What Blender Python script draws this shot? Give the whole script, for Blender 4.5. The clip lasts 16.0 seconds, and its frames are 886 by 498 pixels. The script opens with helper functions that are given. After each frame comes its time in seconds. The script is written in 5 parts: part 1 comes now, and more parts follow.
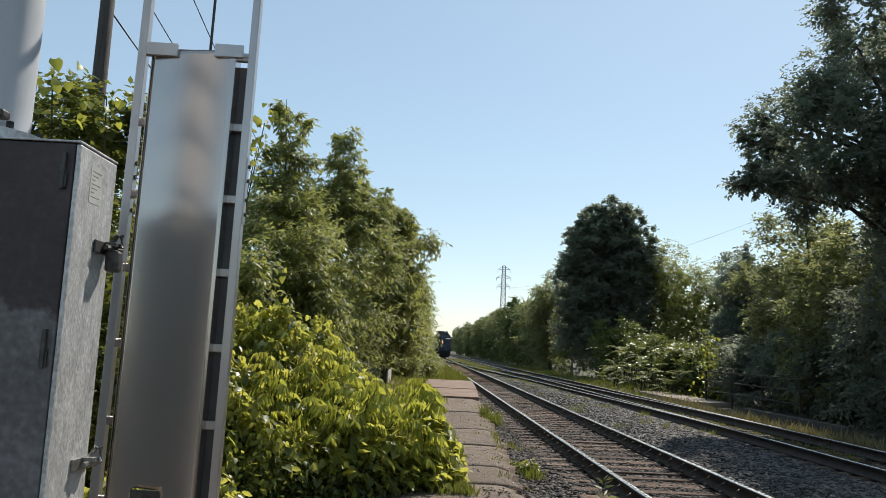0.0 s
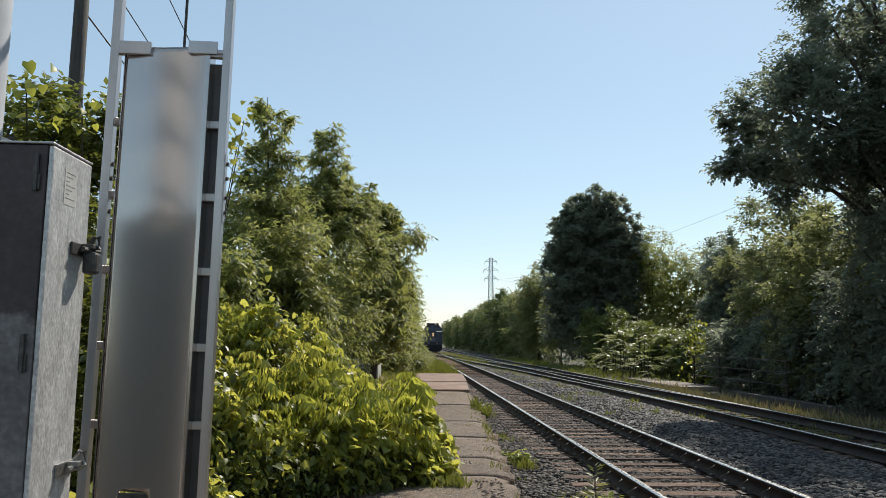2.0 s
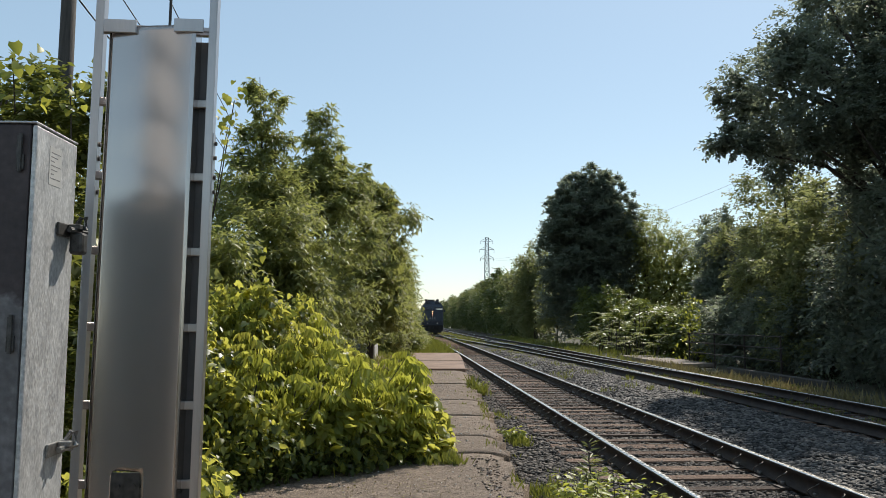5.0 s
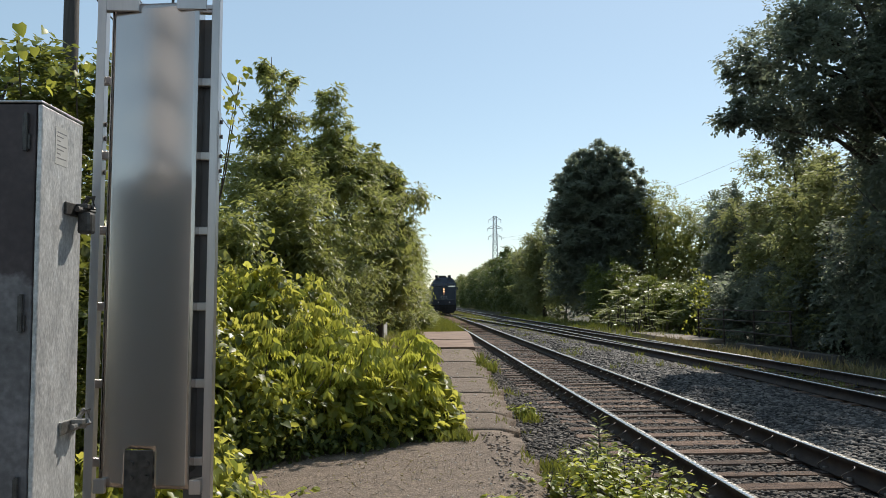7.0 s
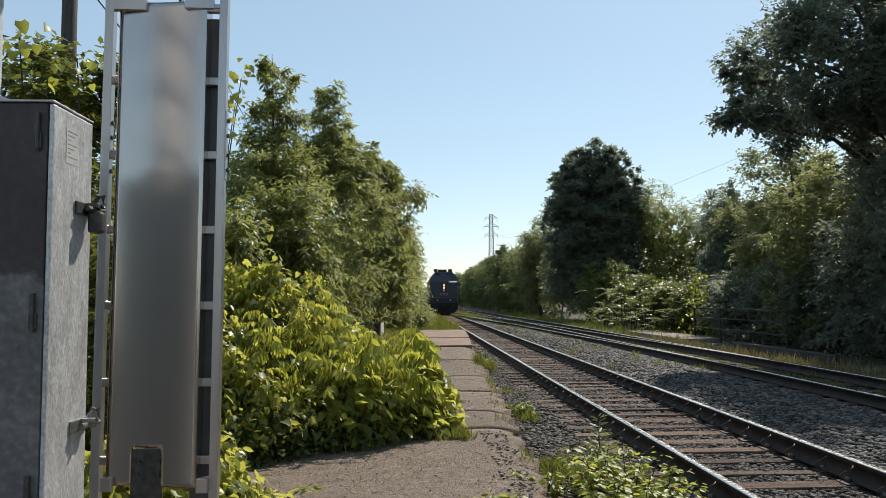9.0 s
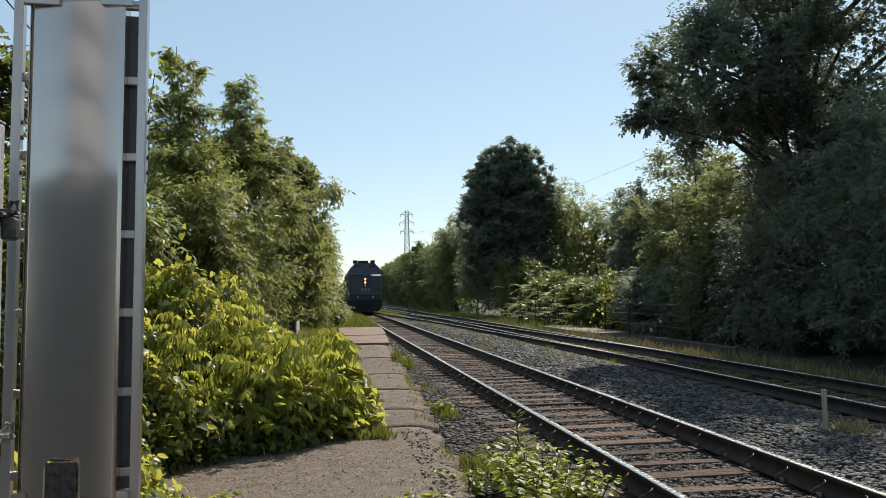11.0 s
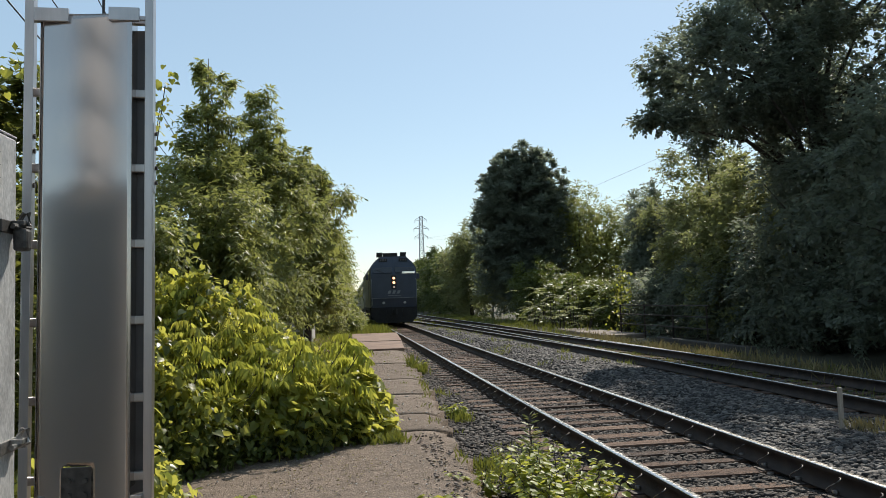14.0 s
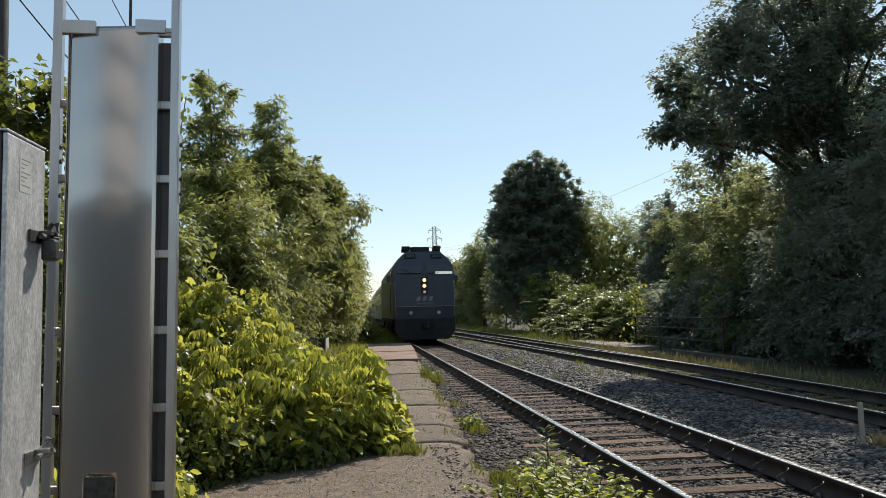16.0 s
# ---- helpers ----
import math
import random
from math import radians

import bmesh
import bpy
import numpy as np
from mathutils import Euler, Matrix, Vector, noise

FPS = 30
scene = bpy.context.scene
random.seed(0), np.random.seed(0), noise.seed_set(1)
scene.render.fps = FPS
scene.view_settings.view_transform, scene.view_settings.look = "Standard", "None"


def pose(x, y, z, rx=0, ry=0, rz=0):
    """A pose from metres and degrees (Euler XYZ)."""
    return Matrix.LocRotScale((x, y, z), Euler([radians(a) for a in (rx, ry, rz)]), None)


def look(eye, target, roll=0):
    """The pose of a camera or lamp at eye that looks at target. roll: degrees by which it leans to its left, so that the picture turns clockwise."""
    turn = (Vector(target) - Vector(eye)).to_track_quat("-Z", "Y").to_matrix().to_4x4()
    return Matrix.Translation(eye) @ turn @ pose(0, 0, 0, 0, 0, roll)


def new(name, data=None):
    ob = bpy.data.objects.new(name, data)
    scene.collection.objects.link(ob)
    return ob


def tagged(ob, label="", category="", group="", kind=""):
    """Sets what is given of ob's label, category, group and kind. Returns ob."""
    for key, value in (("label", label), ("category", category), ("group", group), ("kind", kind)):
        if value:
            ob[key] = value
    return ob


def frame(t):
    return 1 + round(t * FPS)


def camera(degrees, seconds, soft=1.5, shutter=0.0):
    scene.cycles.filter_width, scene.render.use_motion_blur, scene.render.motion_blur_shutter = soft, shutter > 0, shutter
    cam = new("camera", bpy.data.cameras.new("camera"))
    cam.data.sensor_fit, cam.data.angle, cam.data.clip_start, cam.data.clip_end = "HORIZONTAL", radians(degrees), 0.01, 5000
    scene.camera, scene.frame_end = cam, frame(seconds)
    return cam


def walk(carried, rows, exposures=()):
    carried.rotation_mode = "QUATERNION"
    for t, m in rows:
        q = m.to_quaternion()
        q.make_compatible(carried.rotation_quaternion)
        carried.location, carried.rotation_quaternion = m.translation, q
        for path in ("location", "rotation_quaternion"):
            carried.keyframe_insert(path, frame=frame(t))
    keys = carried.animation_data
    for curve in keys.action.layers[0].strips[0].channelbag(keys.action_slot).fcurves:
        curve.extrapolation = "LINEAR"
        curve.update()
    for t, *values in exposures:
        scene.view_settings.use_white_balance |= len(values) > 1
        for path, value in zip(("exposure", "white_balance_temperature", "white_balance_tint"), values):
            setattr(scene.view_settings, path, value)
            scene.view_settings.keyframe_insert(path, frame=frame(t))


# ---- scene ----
cam = camera(60.3, 16.0, soft=0.55)
PATH = [
    (0, (0.237, 0.392, 1.534), (0.283, 2.375, 1.79), 2.6),
    (0.5, (0.238, 0.395, 1.534), (0.291, 2.378, 1.787), 2.1),
    (1, (0.245, 0.405, 1.527), (0.315, 2.388, 1.771), 1.5),
    (1.5, (0.25, 0.404, 1.525), (0.327, 2.388, 1.764), 1.0),
    (2, (0.254, 0.401, 1.527), (0.336, 2.385, 1.768), 0.7),
    (2.5, (0.256, 0.401, 1.526), (0.341, 2.385, 1.764), 0.6),
    (3, (0.263, 0.408, 1.522), (0.355, 2.392, 1.753), 0.5),
    (3.5, (0.265, 0.409, 1.521), (0.364, 2.393, 1.751), 0.5),
    (4, (0.268, 0.406, 1.52), (0.366, 2.391, 1.747), 0.5),
    (6.5, (0.286, 0.406, 1.514), (0.368, 2.399, 1.649), -0.6),
    (7, (0.279, 0.414, 1.506), (0.351, 2.408, 1.641), -0.5),
    (7.5, (0.277, 0.413, 1.511), (0.326, 2.408, 1.65), 0.0),
    (8, (0.286, 0.41, 1.511), (0.338, 2.404, 1.653), 0.1),
    (10.5, (0.144, 0.393, 1.535), (0.368, 2.378, 1.641), -1.1),
    (11, (0.185, 0.385, 1.545), (0.487, 2.358, 1.663), -0.8),
    (11.5, (0.182, 0.396, 1.541), (0.585, 2.352, 1.656), -0.6),
    (12, (0.192, 0.358, 1.539), (0.704, 2.289, 1.649), -0.5),
    (12.5, (0.2, 0.349, 1.537), (0.734, 2.273, 1.648), -0.4),
    (13, (0.239, 0.349, 1.539), (0.752, 2.279, 1.66), -0.4),
    (13.5, (0.236, 0.336, 1.535), (0.604, 2.299, 1.656), -1.0),
    (14, (0.225, 0.332, 1.534), (0.489, 2.31, 1.666), -1.8),
    (14.5, (0.208, 0.356, 1.536), (0.455, 2.337, 1.667), -1.9),
    (15, (0.198, 0.348, 1.539), (0.437, 2.329, 1.679), -1.7),
    (15.5, (0.193, 0.351, 1.542), (0.424, 2.332, 1.695), -1.4),
    (16, (0.189, 0.342, 1.542), (0.419, 2.322, 1.702), -1.4),
]
walk(cam, [(t, look(eye, target, roll)) for t, eye, target, roll in PATH])

# ---- world, sun, exposure ----
SUN_AZ, SUN_EL = 32, 45.5
world = bpy.data.worlds.new("world")
scene.world = world
world.use_nodes = True
wt = world.node_tree
sky = wt.nodes.new("ShaderNodeTexSky")
sky.sky_type, sky.sun_disc = "NISHITA", False
sky.sun_elevation, sky.sun_rotation = radians(SUN_EL), radians(SUN_AZ)
sky.air_density, sky.dust_density, sky.ozone_density = 1.0, 0.25, 0.9
wt.nodes["Background"].inputs[1].default_value = 0.118
haze = wt.nodes.new("ShaderNodeMix")
haze.data_type, haze.blend_type = "RGBA", "MULTIPLY"
haze.inputs[0].default_value, haze.inputs[7].default_value = 1.0, (1.05, 1.01, 0.93, 1)
wt.links.new(sky.outputs[0], haze.inputs[6])
veil = wt.nodes.new("ShaderNodeMix")
veil.data_type = "RGBA"
veil.inputs[0].default_value, veil.inputs[7].default_value = 0.42, (3.55, 4.95, 6.0, 1)
wt.links.new(haze.outputs[2], veil.inputs[6])
wt.links.new(veil.outputs[2], wt.nodes["Background"].inputs[0])
sun = new("sun", bpy.data.lights.new("sun", "SUN"))
sun.data.energy, sun.data.angle, sun.data.color = 4.5, radians(0.6), (1.0, 0.93, 0.82)
sun.rotation_euler = (radians(90 - SUN_EL), 0, radians(180 - SUN_AZ))
scene.view_settings.exposure = 0.245


# ---- small tools ----
def norm(a):
    return a / np.maximum(np.linalg.norm(a, axis=-1, keepdims=True), 1e-9)


def track_x(y):
    """Sideways bend of both lines, which run along +y."""
    return 0.00006 * np.maximum(0, np.asarray(y, float) - 45) ** 2


def track_z(y):
    """The line falls gently away beyond 45 m."""
    return -0.003 * np.maximum(0, np.asarray(y, float) - 45)


def link(mat_tree, a, b):
    mat_tree.links.new(a, b)


def material(name, stops, scale=8.0, detail=6.0, rough=0.7, metal=0.0, bump=0.2, bump_scale=60.0, fine=0.35, stretch=(1, 1, 1), spec=0.5, per_object=0.0, bump_dist=0.01, island=0.0, vary=0.1):
    """A surface with colour at two scales and fine relief. stops: colours from dark to light."""
    m = bpy.data.materials.new(name)
    m.use_nodes = True
    t = m.node_tree
    n = t.nodes
    p = n["Principled BSDF"]
    co = n.new("ShaderNodeTexCoord")
    mp = n.new("ShaderNodeMapping")
    mp.inputs["Scale"].default_value = stretch
    link(t, co.outputs["Object"], mp.inputs[0])
    a, b = n.new("ShaderNodeTexNoise"), n.new("ShaderNodeTexNoise")
    for k, s in ((a, scale), (b, scale * 9)):
        k.inputs["Scale"].default_value, k.inputs["Detail"].default_value = s, detail
        link(t, mp.outputs[0], k.inputs["Vector"])
    mx = n.new("ShaderNodeMix")
    mx.inputs[0].default_value = fine
    link(t, a.outputs[0], mx.inputs[2])
    link(t, b.outputs[0], mx.inputs[3])
    fac = mx.outputs[0]
    if per_object or island:
        oi = n.new("ShaderNodeNewGeometry" if island else "ShaderNodeObjectInfo")
        per_object = per_object or island
        ad = n.new("ShaderNodeMath")
        ad.operation = "MULTIPLY_ADD"
        ad.inputs[1].default_value = per_object
        link(t, oi.outputs["Random Per Island" if island else "Random"], ad.inputs[0])
        link(t, fac, ad.inputs[2])
        sb = n.new("ShaderNodeMath")
        sb.operation = "SUBTRACT"
        sb.inputs[1].default_value = per_object / 2
        link(t, ad.outputs[0], sb.inputs[0])
        fac = sb.outputs[0]
    r = n.new("ShaderNodeValToRGB")
    e = r.color_ramp.elements
    while len(e) < len(stops):
        e.new(0.5)
    for i, c in enumerate(stops):
        e[i].position = 0.3 + 0.4 * i / max(1, len(stops) - 1)
        e[i].color = (*c, 1)
    link(t, fac, r.inputs[0])
    link(t, r.outputs[0], p.inputs["Base Color"])
    rr = n.new("ShaderNodeMapRange")
    rr.inputs[1].default_value, rr.inputs[2].default_value = 0.3, 0.7
    rr.inputs[3].default_value, rr.inputs[4].default_value = max(0.02, rough - vary), min(1, rough + vary)
    link(t, b.outputs[0], rr.inputs[0])
    link(t, rr.outputs[0], p.inputs["Roughness"])
    p.inputs["Metallic"].default_value = metal
    p.inputs["Specular IOR Level"].default_value = spec
    if bump:
        c = n.new("ShaderNodeTexNoise")
        c.inputs["Scale"].default_value, c.inputs["Detail"].default_value = bump_scale, 5
        link(t, mp.outputs[0], c.inputs["Vector"])
        bp = n.new("ShaderNodeBump")
        bp.inputs["Strength"].default_value, bp.inputs["Distance"].default_value = bump, bump_dist
        link(t, c.outputs[0], bp.inputs["Height"])
        link(t, bp.outputs[0], p.inputs["Normal"])
    return m


def leaf_material(name, dark, light, through_colour, amount=0.35, rough=0.45):
    """Leaf green that differs from leaf to leaf and lets light through."""
    m = bpy.data.materials.new(name)
    m.use_nodes = True
    t = m.node_tree
    n = t.nodes
    p = n["Principled BSDF"]
    g = n.new("ShaderNodeNewGeometry")
    co = n.new("ShaderNodeTexCoord")
    nz = n.new("ShaderNodeTexNoise")
    nz.inputs["Scale"].default_value = 0.9
    link(t, co.outputs["Object"], nz.inputs["Vector"])
    mx = n.new("ShaderNodeMix")
    mx.inputs[0].default_value = 0.45
    link(t, g.outputs["Random Per Island"], mx.inputs[2])
    link(t, nz.outputs[0], mx.inputs[3])
    r = n.new("ShaderNodeValToRGB")
    e = r.color_ramp.elements
    e[0].position, e[1].position = 0.2, 0.8
    e[0].color, e[1].color = (*dark, 1), (*light, 1)
    link(t, mx.outputs[0], r.inputs[0])
    link(t, r.outputs[0], p.inputs["Base Color"])
    p.inputs["Roughness"].default_value = rough
    p.inputs["Specular IOR Level"].default_value = 0.32
    tr = n.new("ShaderNodeBsdfTranslucent")
    m2 = n.new("ShaderNodeMix")
    m2.data_type, m2.blend_type = "RGBA", "MIX"
    m2.inputs[0].default_value = 0.6
    link(t, r.outputs[0], m2.inputs[6])
    m2.inputs[7].default_value = (*through_colour, 1)
    link(t, m2.outputs[2], tr.inputs[0])
    ms = n.new("ShaderNodeMixShader")
    ms.inputs[0].default_value = amount
    link(t, p.outputs[0], ms.inputs[1])
    link(t, tr.outputs[0], ms.inputs[2])
    link(t, ms.outputs[0], n["Material Output"].inputs[0])
    return m


def glow(name, colour, strength):
    m = bpy.data.materials.new(name)
    m.use_nodes = True
    p = m.node_tree.nodes["Principled BSDF"]
    p.inputs["Base Color"].default_value = (*colour, 1)
    p.inputs["Emission Color"].default_value = (*colour, 1)
    p.inputs["Emission Strength"].default_value = strength
    return m


def plain(name, colour, rough=0.5, metal=0.0):
    m = bpy.data.materials.new(name)
    m.use_nodes = True
    p = m.node_tree.nodes["Principled BSDF"]
    p.inputs["Base Color"].default_value = (*colour, 1)
    p.inputs["Roughness"].default_value, p.inputs["Metallic"].default_value = rough, metal
    return m


# ---- materials ----
ALU = material("brushed_aluminium", [(0.42, 0.40, 0.395), (0.52, 0.49, 0.48)], 4, rough=0.36, metal=0.95, bump=0.01, bump_scale=90, stretch=(6, 6, 0.6), vary=0.04)
PANEL = material("aluminium_sheet", [(0.465, 0.425, 0.40), (0.505, 0.465, 0.435)], 1.6, rough=0.20, metal=1.0, bump=0, stretch=(3, 3, 0.8), fine=0.1, vary=0.006)
GALV = material("galvanised_steel", [(0.30, 0.31, 0.32), (0.50, 0.51, 0.52), (0.66, 0.67, 0.68)], 7, rough=0.42, metal=0.75, bump=0.08, bump_scale=40, stretch=(2.5, 2.5, 1), fine=0.45)
# weathered case steel, darker than the side door: the front's shade is painted in
GALV_WORN_SHADE = material("weathered_shaded_steel", [(0.075, 0.072, 0.075), (0.135, 0.128, 0.132), (0.235, 0.225, 0.23)], 5.0, rough=0.55, metal=0.3, bump=0.15, bump_scale=50, fine=0.55)
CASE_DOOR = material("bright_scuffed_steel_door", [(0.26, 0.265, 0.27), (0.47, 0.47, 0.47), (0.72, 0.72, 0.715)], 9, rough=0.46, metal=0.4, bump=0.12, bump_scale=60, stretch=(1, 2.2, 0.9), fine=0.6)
LATCH = material("scratched_latch_steel", [(0.12, 0.115, 0.11), (0.42, 0.41, 0.39)], 25, rough=0.4, metal=0.8, bump=0.1)
GALV_BACK = material("dull_zinc_sheet", [(0.48, 0.48, 0.485), (0.60, 0.60, 0.605)], 5, rough=0.6, metal=0.3, bump=0.05)
MAST = material("painted_aluminium_mast", [(0.40, 0.42, 0.455), (0.50, 0.52, 0.56)], 3, rough=0.5, metal=0.0, bump=0.04, stretch=(1, 1, 0.4))
HARDWARE = material("grimy_steel_hardware", [(0.025, 0.024, 0.023), (0.12, 0.115, 0.11)], 30, rough=0.5, metal=0.6)
PAPER = material("faded_notice_plate", [(0.36, 0.36, 0.35), (0.46, 0.46, 0.445)], 20, rough=0.6, bump=0)
INK = plain("faded_print", (0.16, 0.16, 0.17), 0.7)
RAIL_TOP = material("polished_rail_head", [(0.46, 0.43, 0.40), (0.66, 0.63, 0.59)], 3, rough=0.26, metal=1.0, bump=0.02)
RAIL = material("rusty_rail_steel", [(0.018, 0.012, 0.010), (0.038, 0.025, 0.020), (0.07, 0.045, 0.033)], 6, rough=0.75, metal=0.15, bump=0.3, bump_scale=80)
TIE = material("weathered_timber_tie", [(0.028, 0.017, 0.012), (0.115, 0.066, 0.043), (0.24, 0.148, 0.10)], 4, rough=0.88, bump=1.0, bump_scale=22, stretch=(0.8, 9, 5), per_object=0.25, bump_dist=0.02)
STONE = material("ballast_stone", [(0.018, 0.016, 0.015), (0.046, 0.041, 0.038), (0.15, 0.134, 0.12)], 3.5, rough=0.8, bump=0.4, bump_scale=90, fine=0.6, island=0.55)
CRIB_STONE = material("rust_stained_stone", [(0.016, 0.013, 0.011), (0.046, 0.037, 0.031), (0.12, 0.097, 0.08)], 3.5, rough=0.85, bump=0.4, bump_scale=90, fine=0.6, island=0.55)
MACHINE = material("grey_machine_paint", [(0.09, 0.095, 0.10), (0.17, 0.18, 0.19), (0.28, 0.29, 0.30)], 6, rough=0.5, metal=0.2, bump=0.1, fine=0.5)
BALLAST = material("ballast_bed", [(0.012, 0.011, 0.010), (0.045, 0.040, 0.036), (0.13, 0.118, 0.105)], 2.2, rough=0.9, bump=1.0, bump_scale=26, fine=0.75, bump_dist=0.06)
SOIL = material("weedy_soil", [(0.030, 0.026, 0.018), (0.062, 0.055, 0.034), (0.095, 0.088, 0.048)], 0.8, rough=0.95, bump=1.0, bump_scale=14, fine=0.6, bump_dist=0.05)
ASPHALT = material("worn_asphalt", [(0.062, 0.044, 0.033), (0.172, 0.128, 0.095), (0.35, 0.27, 0.205)], 6.0, rough=0.92, bump=1.0, bump_scale=110, fine=0.75, bump_dist=0.02, per_object=0.08)
CONCRETE = material("stained_concrete", [(0.13, 0.10, 0.08), (0.21, 0.165, 0.135), (0.30, 0.25, 0.21)], 1.2, rough=0.88, bump=0.4, bump_scale=40, fine=0.4)
PALE_CONCRETE = material("pale_concrete", [(0.30, 0.29, 0.27), (0.42, 0.41, 0.38), (0.5, 0.49, 0.46)], 1.2, rough=0.88, bump=0.3, bump_scale=40)
SLAB = material("reddish_old_concrete", [(0.13, 0.082, 0.058), (0.22, 0.145, 0.106), (0.31, 0.215, 0.165)], 1.2, rough=0.9, bump=0.5, bump_scale=40, fine=0.45)
PALE = material("bleached_timber", [(0.30, 0.24, 0.19), (0.46, 0.38, 0.31)], 6, rough=0.8, bump=0.4, stretch=(8, 8, 1))
POLEWOOD = material("utility_pole_wood", [(0.035, 0.031, 0.028), (0.085, 0.075, 0.066)], 5, rough=0.9, bump=0.6, bump_scale=30, stretch=(6, 6, 0.6))
BARK = material("tree_bark", [(0.035, 0.028, 0.022), (0.09, 0.075, 0.06)], 8, rough=0.95, bump=0.8, bump_scale=24, stretch=(3, 3, 0.6))
FAR_WIRE = plain("grey_cable", (0.16, 0.17, 0.19), 0.6)
# dark base colour carries the shade behind the guard panel
SHADED_METAL = material("shaded_dark_metal", [(0.085, 0.085, 0.088), (0.14, 0.14, 0.145)], 6, rough=0.5, metal=0.6, bump=0.03)
CLIP = material("grey_spring_steel", [(0.09, 0.078, 0.066), (0.20, 0.175, 0.155)], 30, rough=0.5, metal=0.5, bump=0)
WIRE = plain("dark_cable", (0.02, 0.02, 0.022), 0.6)
LATTICE = material("dull_pale_marking", [(0.16, 0.17, 0.18), (0.24, 0.25, 0.26)], 1, rough=0.6, metal=0.3, bump=0)
# galvanised steel, paled in its colour for the haze of distance
PYLON = material("hazed_galvanised_lattice", [(0.42, 0.43, 0.44), (0.55, 0.56, 0.57)], 1, rough=0.6, metal=0.2, bump=0)
LOCO = material("dark_blue_grey_paint", [(0.026, 0.034, 0.052), (0.044, 0.056, 0.082)], 1.6, rough=0.42, bump=0.05)
LOCO_SIDE = material("grey_green_body_paint", [(0.05, 0.056, 0.05), (0.08, 0.085, 0.07)], 1.2, rough=0.45, bump=0.05)
UNDER = material("grimy_undergear", [(0.012, 0.011, 0.011), (0.03, 0.028, 0.026)], 4, rough=0.85, bump=0.4)
COACH = material("stainless_coach_side", [(0.20, 0.21, 0.17), (0.34, 0.35, 0.28)], 1, rough=0.35, metal=0.7, bump=0.06, stretch=(1, 0.2, 10))
GLASS = material("dark_window_glass", [(0.012, 0.014, 0.018), (0.02, 0.022, 0.026)], 2, rough=0.06, bump=0, spec=0.8)
TRIM = material("pale_trim_paint", [(0.36, 0.37, 0.36), (0.5, 0.5, 0.48)], 8, rough=0.5, bump=0)
CHROME = plain("bright_metal", (0.7, 0.7, 0.7), 0.15, 1.0)
LAMP_ON = glow("lit_headlamp", (1.0, 0.52, 0.27), 1.9)
LAMP_DIM = glow("dim_marker_lamp", (0.75, 0.5, 0.42), 0.25)

LEAF_VINE = leaf_material("vine_leaf", (0.055, 0.078, 0.022), (0.28, 0.305, 0.07), (0.88, 0.82, 0.14), 0.55, 0.38)
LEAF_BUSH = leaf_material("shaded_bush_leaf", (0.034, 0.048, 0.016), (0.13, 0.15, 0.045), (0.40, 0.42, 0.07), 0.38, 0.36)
# creeper green; on the far shrubs and fronds it also stands in for shade
LEAF_IVY_SHADE = leaf_material("dark_creeper_and_shade_leaf", (0.036, 0.054, 0.018), (0.13, 0.155, 0.05), (0.36, 0.40, 0.06), 0.38, 0.34)
LEAF_YOUNG = leaf_material("young_shoot_leaf", (0.115, 0.15, 0.028), (0.30, 0.325, 0.055), (0.76, 0.74, 0.11), 0.48, 0.42)
LEAF_LEFT = leaf_material("box_elder_leaf", (0.056, 0.072, 0.028), (0.21, 0.23, 0.085), (0.54, 0.55, 0.13), 0.46, 0.42)
LEAF_PALE = leaf_material("willow_green_leaf", (0.066, 0.083, 0.034), (0.235, 0.255, 0.10), (0.56, 0.58, 0.15), 0.47, 0.42)
# maple green lifted and shifted to blue, so the colour holds the haze
LEAF_HAZED = leaf_material("hazed_maple_leaf", (0.062, 0.078, 0.068), (0.155, 0.178, 0.145), (0.38, 0.43, 0.27), 0.5, 0.52)
LEAF_RIGHT = leaf_material("backlit_maple_leaf", (0.072, 0.086, 0.048), (0.185, 0.20, 0.10), (0.46, 0.48, 0.16), 0.5, 0.5)
LEAF_FAR = leaf_material("far_hedge_leaf", (0.060, 0.085, 0.03), (0.14, 0.17, 0.06), (0.24, 0.28, 0.05), 0.3, 0.5)
GRASS = leaf_material("grass_blade", (0.08, 0.10, 0.02), (0.21, 0.22, 0.06), (0.35, 0.36, 0.05), 0.35, 0.5)
DRY = leaf_material("dry_weed", (0.14, 0.11, 0.05), (0.30, 0.25, 0.12), (0.3, 0.25, 0.1), 0.25, 0.6)


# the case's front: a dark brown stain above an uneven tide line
tt = GALV_WORN_SHADE.node_tree
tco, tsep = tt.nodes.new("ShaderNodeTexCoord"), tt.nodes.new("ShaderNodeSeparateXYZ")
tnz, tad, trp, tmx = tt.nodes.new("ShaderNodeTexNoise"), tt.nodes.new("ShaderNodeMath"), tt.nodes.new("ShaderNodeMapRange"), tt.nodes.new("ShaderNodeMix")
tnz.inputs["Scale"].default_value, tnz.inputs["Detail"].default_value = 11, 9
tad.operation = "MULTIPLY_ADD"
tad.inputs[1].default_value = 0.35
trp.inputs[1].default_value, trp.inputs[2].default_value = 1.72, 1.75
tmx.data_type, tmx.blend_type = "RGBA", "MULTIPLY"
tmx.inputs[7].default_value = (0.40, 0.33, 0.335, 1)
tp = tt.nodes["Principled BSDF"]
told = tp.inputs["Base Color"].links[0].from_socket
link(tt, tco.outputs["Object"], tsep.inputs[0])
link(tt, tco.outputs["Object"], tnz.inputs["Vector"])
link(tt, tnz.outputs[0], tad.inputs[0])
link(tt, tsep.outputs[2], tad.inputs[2])
